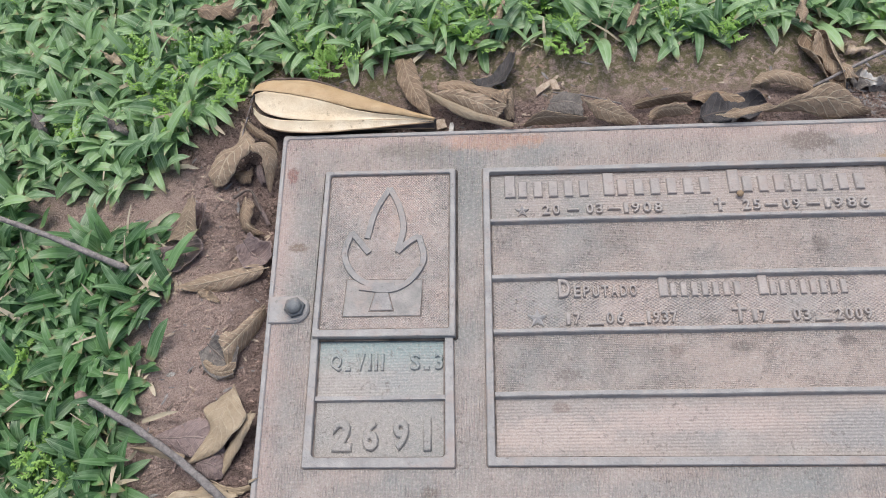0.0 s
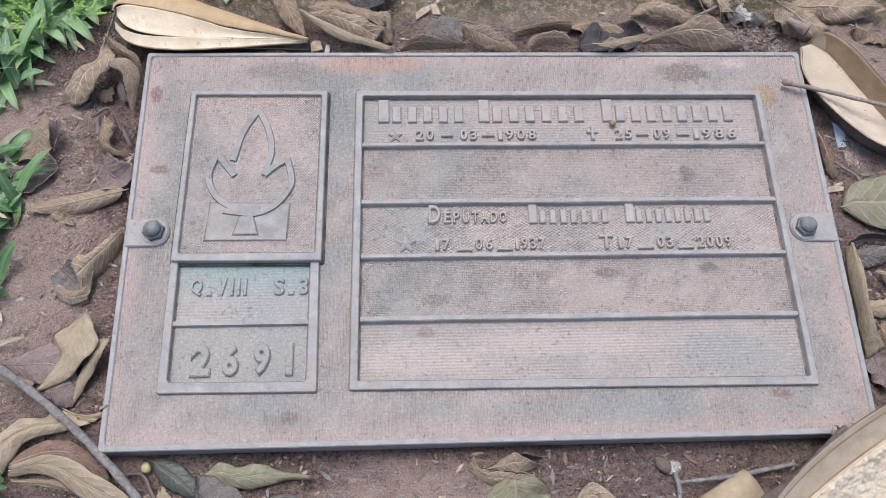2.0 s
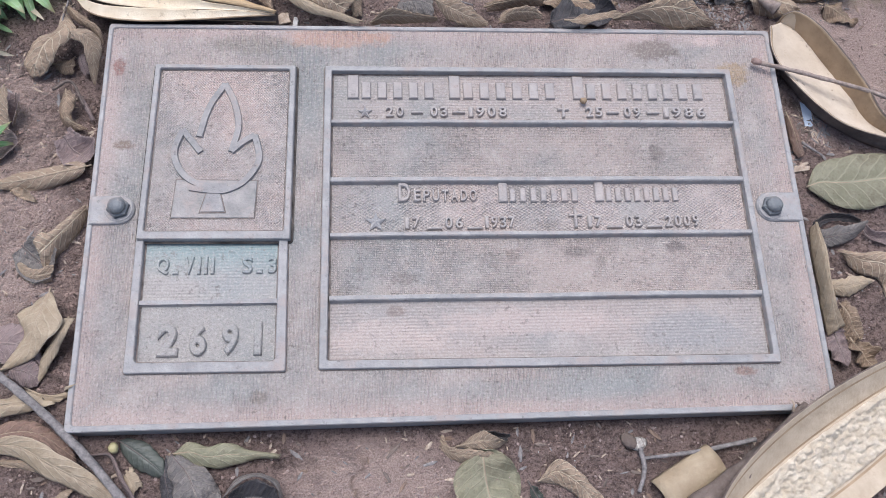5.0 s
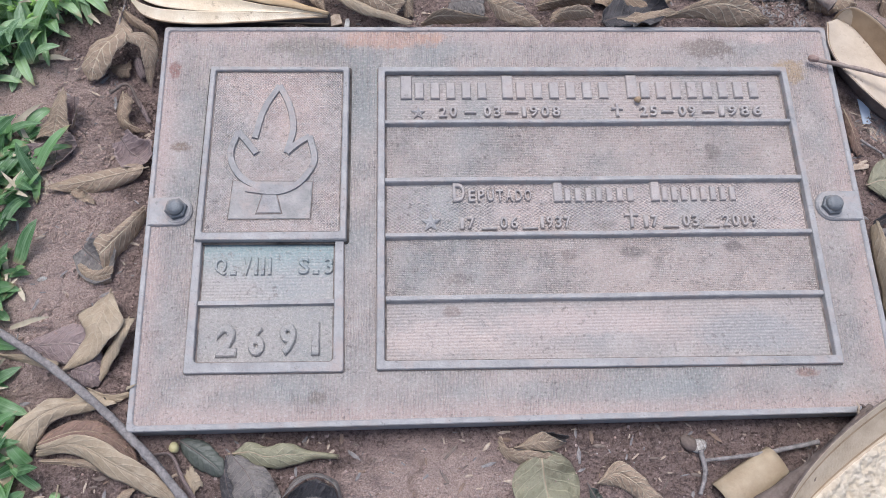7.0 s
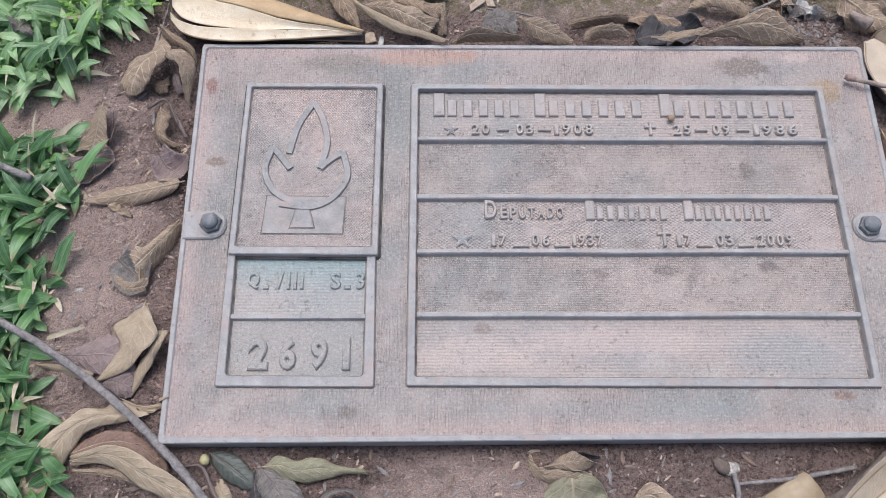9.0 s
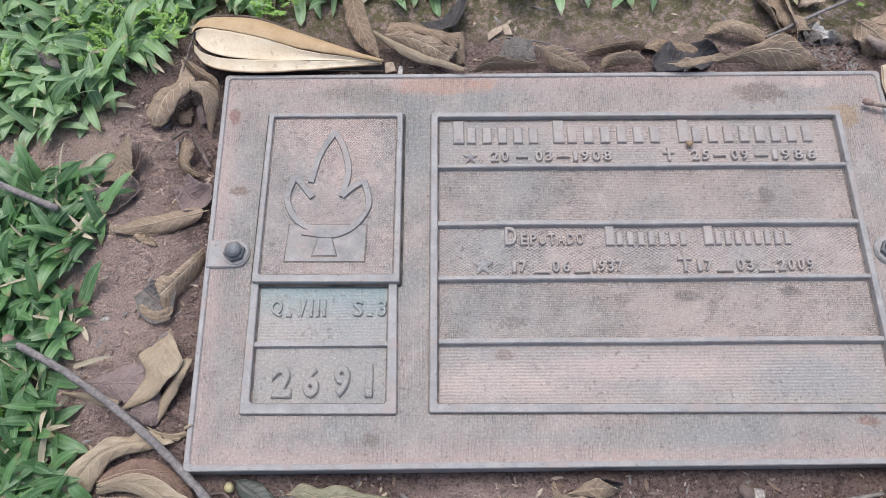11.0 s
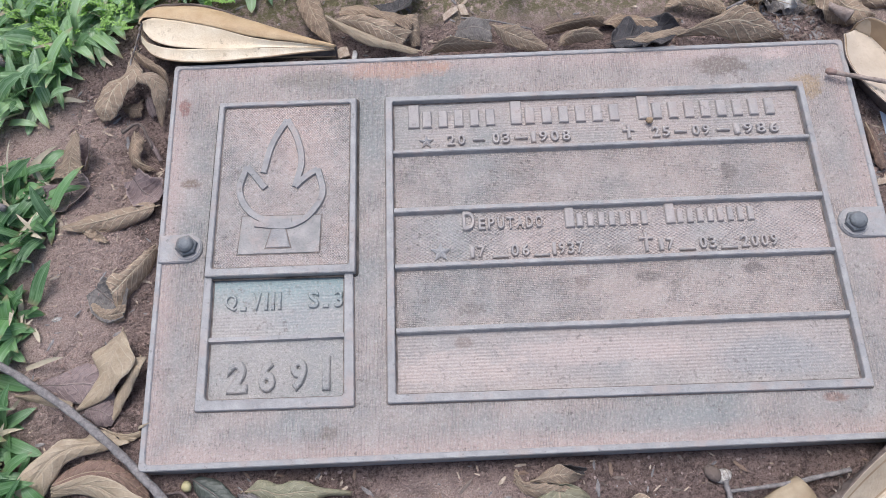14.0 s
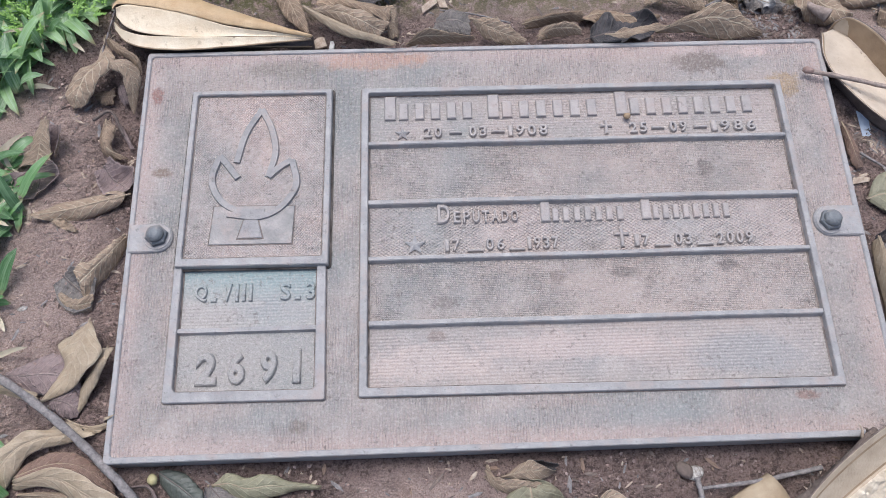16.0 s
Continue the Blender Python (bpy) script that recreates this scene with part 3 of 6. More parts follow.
on_plaque("divider_bar", loops_mesh("divider_bar", rings, METAL), "worn blue-grey raised bar")

# emblem plate, a loose casting that stands a little proud
EMB = rounded(V2((-0.2588, -0.2035), (-0.1375, -0.2045), (-0.1362, -0.0440), (-0.2555, -0.0435)), 0.0012, 3)
EMB_I = rounded(V2((-0.2538, -0.1970), (-0.1425, -0.1975), (-0.1410, -0.0478), (-0.2512, -0.0474)), 0.0022, 3)
on_plaque("emblem_plate", slab("emblem_plate", EMB, 0.0165, 0.0225, 0.0006, EMBLEM), "pinkish grey bronze plate with a flame emblem")
on_plaque("emblem_frame", frame_ring("emblem_frame", EMB, EMB_I, 0.0195, 0.0255, 0.0007, METAL, 0.022), "worn blue-grey raised frame")
EZ0, EZ1 = 0.0220, 0.0245
EMBLEM_BASE = V2((-0.2335, -0.1850), (-0.1670, -0.1855), (-0.1655, -0.1525), (-0.2310, -0.1515))
STEM = V2((-0.2105, -0.1805), (-0.1905, -0.1805), (-0.1950, -0.1640), (-0.2060, -0.1640))
on_plaque("emblem_base", slab("emblem_base", EMBLEM_BASE, EZ0, 0.0236, 0.0004, FLAME_BASE))
FLAME = [
    [(-0.1960, -0.0620), (-0.2085, -0.0850), (-0.2150, -0.1120)],
    [(-0.1960, -0.0620), (-0.1870, -0.0810), (-0.1830, -0.1030), (-0.1880, -0.1260)],
    [(-0.2290, -0.1060), (-0.2210, -0.1160), (-0.2130, -0.1265)],
    [(-0.2290, -0.1060), (-0.2345, -0.1260), (-0.2290, -0.1425), (-0.2180, -0.1530), (-0.2040, -0.1575), (-0.1900, -0.1580)],
    [(-0.1880, -0.1260), (-0.1790, -0.1175), (-0.1690, -0.1110)],
    [(-0.1690, -0.1110), (-0.1645, -0.1320), (-0.1710, -0.1470), (-0.1810, -0.1570), (-0.1960, -0.1620), (-0.2200, -0.1590)],
]
for k, line in enumerate(FLAME):
    on_plaque("flame_line", stroke("flame_line", curve_points(line, 6), 0.0064, EZ0, EZ1 + 0.00015 * k, FLAME_METAL, 0.75))
on_plaque("flame_stem", slab("flame_stem", STEM, EZ0, 0.0248, 0.0005, FLAME_METAL))


# dark seam lines: grime, plus the shade of gaps and corners put into the colour
def seam(name, poly, out, inn, z, mat=GRIME_SHADE):
    return on_plaque(name, frame_ring(name, grown(poly, out), grown(poly, inn), z - 0.001, z, 0.0001, mat), "dark seam line, grime with painted-in shade")


seam("grime_shade_line", EMB, 0.0022, 0.0001, 0.0199, GAP_SHADE)
seam("grime_shade_line", EMBLEM_BASE, 0.0009, 0.0, 0.02275)
seam("grime_shade_line", STEM, 0.0009, 0.0, 0.0239)
seam("grime_shade_line", MAIN_O, 0.0011, 0.0001, 0.0193)
seam("grime_shade_line", NUM_O, 0.0010, 0.0001, 0.01925)
seam("grime_shade_line", MAIN_I, 0.0, -0.0016, 0.0168)
seam("grime_shade_line", NUM_I, 0.0, -0.0014, 0.0171)
seam("grime_shade_line", EMB_I, 0.0, -0.0013, 0.0228)


# lugs and bolts
def lug(name, cx, cy, edge, w):
    s = 1 if edge > cx else -1
    arc = [Vector((cx - s * w * math.sin(a), cy + w * math.cos(a))) for a in np.linspace(0.0, math.pi, 13)]
    poly = [Vector((edge, cy + w * 0.97)), *arc, Vector((edge, cy - w * 1.02))]
    poly = poly if s > 0 else poly[::-1]
    return on_plaque(name, slab(name, poly, 0.0185, 0.0217, 0.0009, METAL, 0.0006), "worn blue-grey lug round the bolt")


def bolt(cx, cy, turn):
    hexa = [Vector((cx + 0.0092 * math.cos(a), cy + 0.0092 * math.sin(a))) for a in (math.pi / 3 * i + turn for i in range(6))]
    b = on_plaque("bolt", loops_mesh("bolt", [at_z(hexa, 0.0217), at_z(hexa, 0.0262), at_z(grown(hexa, -0.0014), 0.0275)], BOLT), "dark domed hexagon bolt")
    rings = []
    for r, z in ((0.0070, 0.0272), (0.0070, 0.0290), (0.0063, 0.0306), (0.0046, 0.0318), (0.0021, 0.0324)):
        rings.append([(cx + r * math.cos(a), cy + r * math.sin(a), z) for a in np.linspace(0, 2 * math.pi, 24, endpoint=False)])
    part("dome", loops_mesh("dome", rings, BOLT, flat=False), b)
    ring = [Vector((cx + 0.0112 * math.cos(a), cy + 0.0112 * math.sin(a))) for a in np.linspace(0, 2 * math.pi, 28, endpoint=False)]
    part("washer", slab("washer", ring, 0.0212, 0.0224, 0.0004, METAL), b)


lug("lug", -0.2755, -0.1765, -0.2985, 0.0122)
lug("lug", 0.2735, -0.1775, 0.2990, 0.0132)
bolt(-0.2755, -0.1760, 0.3)
bolt(0.2725, -0.1785, 0.1)


# lettering
def lettering(name, text, x0, x1, y0, y1, z0, z1, mat=LETTER, label="", bold=0.0):
    """Raised characters that fill the box x0..x1, y0..y1."""
    cu = bpy.data.curves.new(name, "FONT")
    cu.body, cu.size, cu.extrude, cu.resolution_u, cu.offset = text, 1.0, 0.02, 3, bold
    cu.bevel_depth, cu.bevel_resolution = 0.045, 1
    tmp = bpy.data.objects.new(name, cu)
    scene.collection.objects.link(tmp)
    me = bpy.data.meshes.new_from_object(tmp.evaluated_get(bpy.context.evaluated_depsgraph_get()))
    bpy.data.objects.remove(tmp)
    co = np.empty(len(me.vertices) * 3, np.float32)
    me.vertices.foreach_get("co", co)
    co = co.reshape(-1, 3)
    lo, hi = co.min(0), co.max(0)
    unit = (co - lo) / (hi - lo)
    top = unit[:, 2:3]
    out = np.concatenate([x0 + unit[:, :1] * (x1 - x0), y0 + unit[:, 1:2] * (y1 - y0), z0 + (2 * top - 1) * (z1 - z0)], 1)
    me.vertices.foreach_set("co", out.astype(np.float32).ravel())
    me.materials.clear()
    me.materials.append(mat)
    me.update()
    return on_plaque(name, me, label)


def line_of(name, text, x0, x1, *rest, **more):
    """Characters side by side, each one a part."""
    wide = [{"1": 0.5, "I": 0.3}.get(c, 0.85) for c in text]
    total = sum(wide) + 0.26 * (len(text) - 1)
    x, unit = x0, (x1 - x0) / total
    for c, w in zip(text, wide):
        lettering(name, c, x, x + w * unit, *rest, **more)
        x += (w + 0.26) * unit


def block(name, x0, x1, y0, y1, z0, z1, mat=LETTER, bevel=0.0006):
    return on_plaque(name, slab(name, V2((x0, y0), (x1, y0), (x1, y1), (x0, y1)), z0, z1, bevel, mat, 0.0004))


def star(cx, cy, r):
    poly = []
    for k in range(10):
        a, q = math.pi / 2 + k * math.pi / 5, r if k % 2 == 0 else r * 0.42
        poly.append(Vector((cx + q * math.cos(a), cy + q * math.sin(a))))
    ring = at_z(poly, 0.0163)
    return on_plaque("star", loops_mesh("star", [ring, at_z(poly, 0.0180), [(cx + (p.x - cx) * 0.12, cy + (p.y - cy) * 0.12, 0.0196) for p in poly]], METAL))


def cross(cx, y0, y1, w):
    block("cross", cx - 0.0013, cx + 0.0013, y0, y1, 0.0163, 0.0192)
    block("cross", cx - w, cx + w, y1 - 0.0062, y1 - 0.0040, 0.0163, 0.0190)


def name_bars(words, y0, tall, low, gap):
    """Words that stay plain: a row of upright bars, the first of each word taller."""
    for x0, x1, count in words:
        first = x0 + tall * 0.42
        block("inscription_bar", x0, first, y0, y0 + tall, 0.0163, 0.0190)
        step = (x1 - first - gap) / count
        for k in range(count):
            a = first + gap + step * k
            block("inscription_bar", a, a + step * 0.55, y0, y0 + low, 0.0163, 0.0190)


ZL0, ZL1 = 0.0163, 0.0194
name_bars(((-0.0915, -0.0100, 5), (-0.0020, 0.0990, 6), (0.1095, 0.2345, 8)), -0.0720, 0.0225, 0.0155, 0.003)
star(-0.0765, -0.0858, 0.0065)
for text, x0, x1 in (("20", -0.0585, -0.0425), ("03", -0.0195, -0.0040), ("1908", 0.0140, 0.0485), ("25", 0.1190, 0.1345), ("09", 0.1535, 0.1690), ("1986", 0.1900, 0.2290)):
    line_of("date_figure", text, x0, x1, -0.0905, -0.0800, ZL0, ZL1, bold=0.0)
for a, b in ((-0.0360, -0.0260), (0.0000, 0.0110), (0.1385, 0.1490), (0.1750, 0.1860)):
    block("dash", a, b, -0.0868, -0.0848, ZL0, ZL1)
cross(0.0990, -0.0905, -0.0775, 0.0050)

line_of("title_letter", "D", -0.0490, -0.0385, -0.1700, -0.1525, ZL0, ZL1, bold=0.0)
line_of("title_letter", "EPUTADO", -0.0360, 0.0175, -0.1700, -0.1590, ZL0, ZL1, bold=0.0)
name_bars(((0.0365, 0.1085, 7), (0.1200, 0.1965, 8)), -0.1705, 0.0175, 0.0120, 0.002)
star(-0.0680, -0.1880, 0.0090)
for text, x0, x1 in (("17", -0.0440, -0.0310), ("06", -0.0105, 0.0050), ("1937", 0.0235, 0.0490), ("17", 0.1110, 0.1240), ("03", 0.1440, 0.1585), ("2009", 0.1785, 0.2085)):
    line_of("date_figure", text, x0, x1, -0.1945, -0.1835, ZL0, ZL1, bold=0.0)
for a, b in ((-0.0255, -0.0130), (0.0085, 0.0210), (0.1275, 0.1405), (0.1620, 0.1750)):
    block("dash", a, b, -0.1950, -0.1932, ZL0, ZL1)
cross(0.1010, -0.1945, -0.1780, 0.0058)

for text, x0, x1 in (("Q", -0.2430, -0.2330), ("VIII", -0.2215, -0.1975), ("S", -0.1760, -0.1670), ("3", -0.1550, -0.1478)):
    line_of("plot_letter", text, x0, x1, -0.2315, -0.2165, 0.0166, 0.0190, PANEL_T, bold=0.0)
for x in (-0.2300, -0.1640):
    block("full_stop", x, x + 0.0045, -0.2312, -0.2280, 0.0166, 0.0188, PANEL_T)
for text, x0, x1 in (("2", -0.2380, -0.2215), ("6", -0.2135, -0.2000), ("9", -0.1890, -0.1755), ("1", -0.1640, -0.1575)):
    line_of("plot_figure", text, x0, x1, -0.2978, -0.2710, 0.0166, 0.0202, PANEL_N, bold=0.02)


for k in range(12):
    x, y = -0.286 + 0.0021 * k, -0.336 + 0.0021 * k
    block("casting_dot", x, x + 0.0011, y, y + 0.0009, 0.0188, 0.0191, METAL, 0.0002)


# ---- dry leaves ----
def leaf_object(name, label, category, P, u, v, top, under, stalk):
    """A thin two-sided leaf on the grid of points P, with its midrib and stalk."""
    nu, nv = u.shape
    N = np.cross(np.gradient(P, axis=0), np.gradient(P, axis=1))
    N /= np.linalg.norm(N, axis=-1, keepdims=True) + 1e-12
    thick = 0.00045
    base = np.array([*P[nu // 2, nv // 2]])
    base[2] = P[..., 2].min()
    verts = np.concatenate([(P + N * thick / 2 - base).reshape(-1, 3), (P - N * thick / 2 - base).reshape(-1, 3)])
    idx = np.arange(nu * nv).reshape(nu, nv)
    quads = np.stack([idx[:-1, :-1], idx[1:, :-1], idx[1:, 1:], idx[:-1, 1:]], -1).reshape(-1, 4)
    loop = np.concatenate([idx[:, 0], idx[-1, 1:], idx[-2::-1, -1], idx[0, -2:0:-1]])
    nxt = np.roll(loop, -1)
    m = nu * nv
    side = np.stack([nxt, loop, loop + m, nxt + m], -1)
    faces = np.concatenate([quads, quads[:, ::-1] + m, side])
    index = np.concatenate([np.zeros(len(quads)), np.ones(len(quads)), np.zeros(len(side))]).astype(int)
    uv = np.stack([u, (v + 1) / 2], -1).reshape(-1, 2)
    ob = thing(name, label, category, tuple(base), "fallen leaves round the plaque")
    part("blade", mesh_data("blade", verts, faces, (top, under or top), index, np.concatenate([uv, uv])), ob)
    centre = P[:, nv // 2] - base
    back = centre[0] - (centre[1] - centre[0]) / np.linalg.norm(centre[1] - centre[0]) * stalk
    back[2] = max(back[2], ground_z(back[0] + base[0], back[1] + base[1]) - base[2] + 0.0008)
    pts = [back, *centre[:-1:3]]
    rad = np.linspace(0.0008, 0.0002, len(pts))
    part("midrib", tube("midrib", pts, list(rad), VEIN_DARK if top in (DARK, GREY, PURPLE, DEEPGREEN) else VEIN_PALE, 6), ob, "thin pale midrib with its stalk")
    return ob


def leaf(name, label, a, b, width, top, under=None, curl=0.5, bend=0.0, roll=0.0, twist=0.0, wave_amp=0.003, lift=0.0, tilt=0.0, fat=0.5, category="dry leaf", seed=1, hook=0.0, stalk=0.005, crumple=1.0, asym=0.0):
    """One leaf from its stalk end a to its tip b. curl: half angle by which the edges turn up (negative: down); bend: arch of its length;
    roll: lean about its length; twist: turn from end to end; tilt: rise of the tip; hook: the tip curls over."""
    rng = np.random.default_rng(seed * 13 + 5)
    a, b = np.array(a, float), np.array(b, float)
    length = np.linalg.norm(b - a)
    head = math.atan2(b[1] - a[1], b[0] - a[0])
    nu, nv = 52, 17
    u, v = np.meshgrid(np.linspace(0, 1, nu), np.linspace(-1, 1, nv), indexing="ij")
    shape = np.sin(np.pi * np.clip(u, 0, 1) ** (0.75 + 0.5 * (fat - 0.5))) ** 0.75
    w = width / 2 * np.maximum(shape, 0.02) * (1 + 0.05 * np.sin(9 * u + seed) * np.sign(v))
    c = curl * (0.65 + 0.5 * np.sin(np.pi * u)) * (1 + 0.15 * np.sin(5 * u + seed * 2))
    c = np.where(np.abs(c) < 1e-3, 1e-3, c)
    y = w / c * (np.sin((v + asym) * c) - np.sin(asym * c))
    z = w / c * (np.cos(asym * c) - np.cos((v + asym) * c))
    tw = radians(twist) * (u - 0.5) + radians(roll)
    ph = rng.random(4) * 6.3
    z = z + wave_amp * np.abs(v) ** 1.5 * (np.sin(11 * u + ph[0] + 1.3 * np.sign(v)) + 0.6 * np.sin(23 * u + ph[1] - np.sign(v)))
    z = z + 0.0035 * crumple * np.abs(v) ** 5 * np.sin(6.5 * u + ph[3] + 2.1 * np.sign(v)) * (width / 0.04)
    cell = np.mod(9 * (u - 0.21 * np.abs(v)), 1) - 0.5
    z = z - 0.0011 * crumple * (width / 0.04) * np.cos(np.pi * cell) ** 0.7 * np.abs(v) ** 0.5 * (1 if curl > 0 else -1) * -1
    sx, sy = u * length + seed * 0.37, v * width / 2 + seed * 0.11
    z = z + crumple * (0.0042 * vnoise(sx, sy, 0.021, seed) + 0.0017 * vnoise(sx, sy, 0.008, seed + 3))
    y, z = y * np.cos(tw) - z * np.sin(tw), y * np.sin(tw) + z * np.cos(tw)
    ang = bend * 2 * (u - 0.5) + hook * np.maximum(u - 0.55, 0) ** 2 * 5 + radians(tilt)
    du = length / (nu - 1)
    px = np.concatenate([np.zeros((1, nv)), np.cumsum(np.cos(ang[:-1]) * du, 0)], 0)
    pz = np.concatenate([np.zeros((1, nv)), np.cumsum(np.sin(ang[:-1]) * du, 0)], 0)
    X, Y, Z = px - np.sin(ang) * z, y, pz + np.cos(ang) * z
    Y = Y + 0.05 * length * np.sin(3 * u + ph[2])
    span = X[-1, nv // 2] - X[0, nv // 2]
    X = X * (length / max(span, 0.45 * length)) if hook == 0 else X
    ch, sh = math.cos(head), math.sin(head)
    wx, wy = a[0] + ch * X - sh * Y, a[1] + sh * X + ch * Y
    over = (np.abs(wx) < 0.302) & (wy < 0.002) & (wy > -0.355)
    floor_z = np.where(over, 0.0222, ground_z(wx, wy))
    wz = Z + np.percentile(floor_z - Z, 93) + 0.0004 + lift
    wz = np.maximum(wz, floor_z + 0.0003)
    return leaf_object(name, label, category, np.stack([wx, wy, wz], -1), u, v, top, under, stalk)


def sheet_points(low, high, bulge, nu=48, nv=17):
    """A grid of points between two edge lines, bulging up (or sagging) between them."""
    def even(line):
        q = np.array([tuple(p) for p in curve_points(line, 12)])
        d = np.concatenate([[0], np.cumsum(np.linalg.norm(np.diff(q, axis=0), axis=1))])
        return np.stack([np.interp(np.linspace(0, d[-1], nu), d, q[:, i]) for i in range(3)], 1)
    a, b = even(low), even(high)
    u, v = np.meshgrid(np.linspace(0, 1, nu), np.linspace(0, 1, nv), indexing="ij")
    P = a[:, None] * (1 - v[..., None]) + b[:, None] * v[..., None]
    P[..., 2] += bulge * 4 * v * (1 - v) * np.sin(np.pi * (0.08 + 0.84 * u)) ** 0.6
    return P, u, 2 * v - 1


def sheet_leaf(label, low, high, top, under, bulge, seed, name="dry_leaf", category="dry leaf", crumple=1.1):
    """A leaf between its two edge lines, with crinkles and an uneven edge."""
    P, u, v = sheet_points(low, high, bulge)
    N = np.cross(np.gradient(P, axis=0), np.gradient(P, axis=1))
    if N[..., 2].mean() < 0:
        P = P[:, ::-1].copy()
    rng = np.random.default_rng(seed + 400)
    ph = rng.random(4) * 6.3
    wide = np.linalg.norm(P[:, -1] - P[:, 0], axis=1)[:, None]
    across = (P[:, -1] - P[:, 0]) / (wide + 1e-9)
    ragged = 0.0011 * vnoise(u * 0.09 + seed, np.sign(v) * 0.4 + seed, 0.007, seed) * np.abs(v) ** 4 * np.minimum(wide / 0.012, 1)
    P = P + across[:, None] * ragged[..., None]
    ends = 0.0016 * vnoise(v * 0.02 + seed * 0.3, seed * 0.7 + 0 * v, 0.006, seed) * (np.exp(-u / 0.05) - np.exp((u - 1) / 0.05))
    along = np.gradient(P, axis=0)
    P = P + along / (np.linalg.norm(along, axis=-1, keepdims=True) + 1e-9) * ends[..., None]
    cell = np.mod(9 * (u - 0.22 * np.abs(v)), 1) - 0.5
    size = np.minimum(wide / 0.03, 1.0)
    z = 0.0010 * size * (np.cos(np.pi * cell) ** 0.7 * np.abs(v) ** 0.5 - 0.6)
    z = z + 0.0012 * size * np.abs(v) ** 4 * np.sin(17 * u + ph[0] + 1.9 * np.sign(v))
    z = z - 0.0012 * size * np.exp(-(v / 0.09) ** 2)
    z = z + crumple * size * (0.0030 * vnoise(P[..., 0] + seed, P[..., 1], 0.019, seed) + 0.0016 * vnoise(P[..., 0] + seed, P[..., 1], 0.008, seed + 3))
    P[..., 2] += z
    over = (np.abs(P[..., 0]) < 0.302) & (P[..., 1] < 0.002) & (P[..., 1] > -0.355)
    P[..., 2] = np.maximum(P[..., 2], np.where(over, 0.0212, ground_z(P[..., 0], P[..., 1])) + 0.0004)
    return leaf_object(name, label, category, P, u, v, top, under, 0.002)


D = "dry_leaf"
sheet_leaf("large tan leaf folded into an arch", [(-0.343, 0.019, 0.012), (-0.346, -0.008, 0.020), (-0.364, -0.017, 0.016), (-0.372, -0.034, 0.010), (-0.367, -0.045, 0.004)], [(-0.337, 0.010, 0.014), (-0.323, -0.015, 0.030), (-0.336, -0.028, 0.026), (-0.347, -0.040, 0.016), (-0.359, -0.047, 0.006)], TAN, BROWN, 0.004, 21, crumple=0.5)
# near-black underside puts the hollow's shade into the colour
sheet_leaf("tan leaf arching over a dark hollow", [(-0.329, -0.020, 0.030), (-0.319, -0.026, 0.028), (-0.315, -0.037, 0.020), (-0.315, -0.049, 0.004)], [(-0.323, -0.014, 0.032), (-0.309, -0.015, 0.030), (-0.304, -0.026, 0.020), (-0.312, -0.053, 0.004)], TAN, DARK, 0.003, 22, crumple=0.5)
sheet_leaf("brown curled leaf edge between pod and soil", [(-0.345, 0.025, 0.012), (-0.329, 0.002, 0.020), (-0.313, -0.010, 0.024), (-0.307, -0.021, 0.016)], [(-0.338, 0.021, 0.016), (-0.321, 0.003, 0.026), (-0.305, -0.009, 0.028), (-0.303, -0.020, 0.018)], BROWN, TAN, 0.003, 23, crumple=0.7)
sheet_leaf("small tan leaf scrap in the hollow of a leaf", [(-0.349, -0.034, 0.003), (-0.340, -0.041, 0.003), (-0.332, -0.041, 0.003)], [(-0.347, -0.030, 0.005), (-0.336, -0.030, 0.008), (-0.330, -0.026, 0.008)], BROWN, TAN, 0.003, 24)
sheet_leaf("small purple leaf scrap in the hollow of a leaf", [(-0.327, -0.029, 0.010), (-0.326, -0.037, 0.006), (-0.322, -0.043, 0.003)], [(-0.322, -0.026, 0.012), (-0.318, -0.036, 0.008), (-0.317, -0.041, 0.003)], PURPLE, GREY, 0.002, 25)
sheet_leaf("shrivelled dark leaf with a ragged pale edge", [(-0.336, -0.064, 0.010), (-0.338, -0.078, 0.008), (-0.335, -0.090, 0.006), (-0.324, -0.098, 0.004)], [(-0.329, -0.063, 0.014), (-0.324, -0.072, 0.012), (-0.326, -0.088, 0.010), (-0.314, -0.096, 0.004)], BROWN, DARK, 0.005, 26)
sheet_leaf("pale thin curl of a torn leaf", [(-0.334, -0.079, 0.012), (-0.331, -0.090, 0.010), (-0.322, -0.096, 0.006)], [(-0.332, -0.078, 0.013), (-0.327, -0.090, 0.012), (-0.317, -0.094, 0.006)], PALE, TAN, 0.002, 28)
sheet_leaf("thin dark leaf edge beside the plaque", [(-0.327, -0.062, 0.006), (-0.320, -0.074, 0.005), (-0.312, -0.087, 0.003)], [(-0.324, -0.061, 0.006), (-0.316, -0.073, 0.006), (-0.309, -0.086, 0.003)], PURPLE, GREY, 0.002, 92)
sheet_leaf("large pale tan leaf folded at its midrib", [(-0.324, -0.244, 0.016), (-0.339, -0.252, 0.010), (-0.350, -0.259, 0.006), (-0.342, -0.275, 0.010), (-0.349, -0.290, 0.008), (-0.359, -0.303, 0.004)], [(-0.323, -0.243, 0.016), (-0.313, -0.258, 0.024), (-0.308, -0.272, 0.026), (-0.318, -0.283, 0.022), (-0.333, -0.296, 0.012), (-0.358, -0.304, 0.004)], PALE, BROWN, 0.004, 33, crumple=0.6)
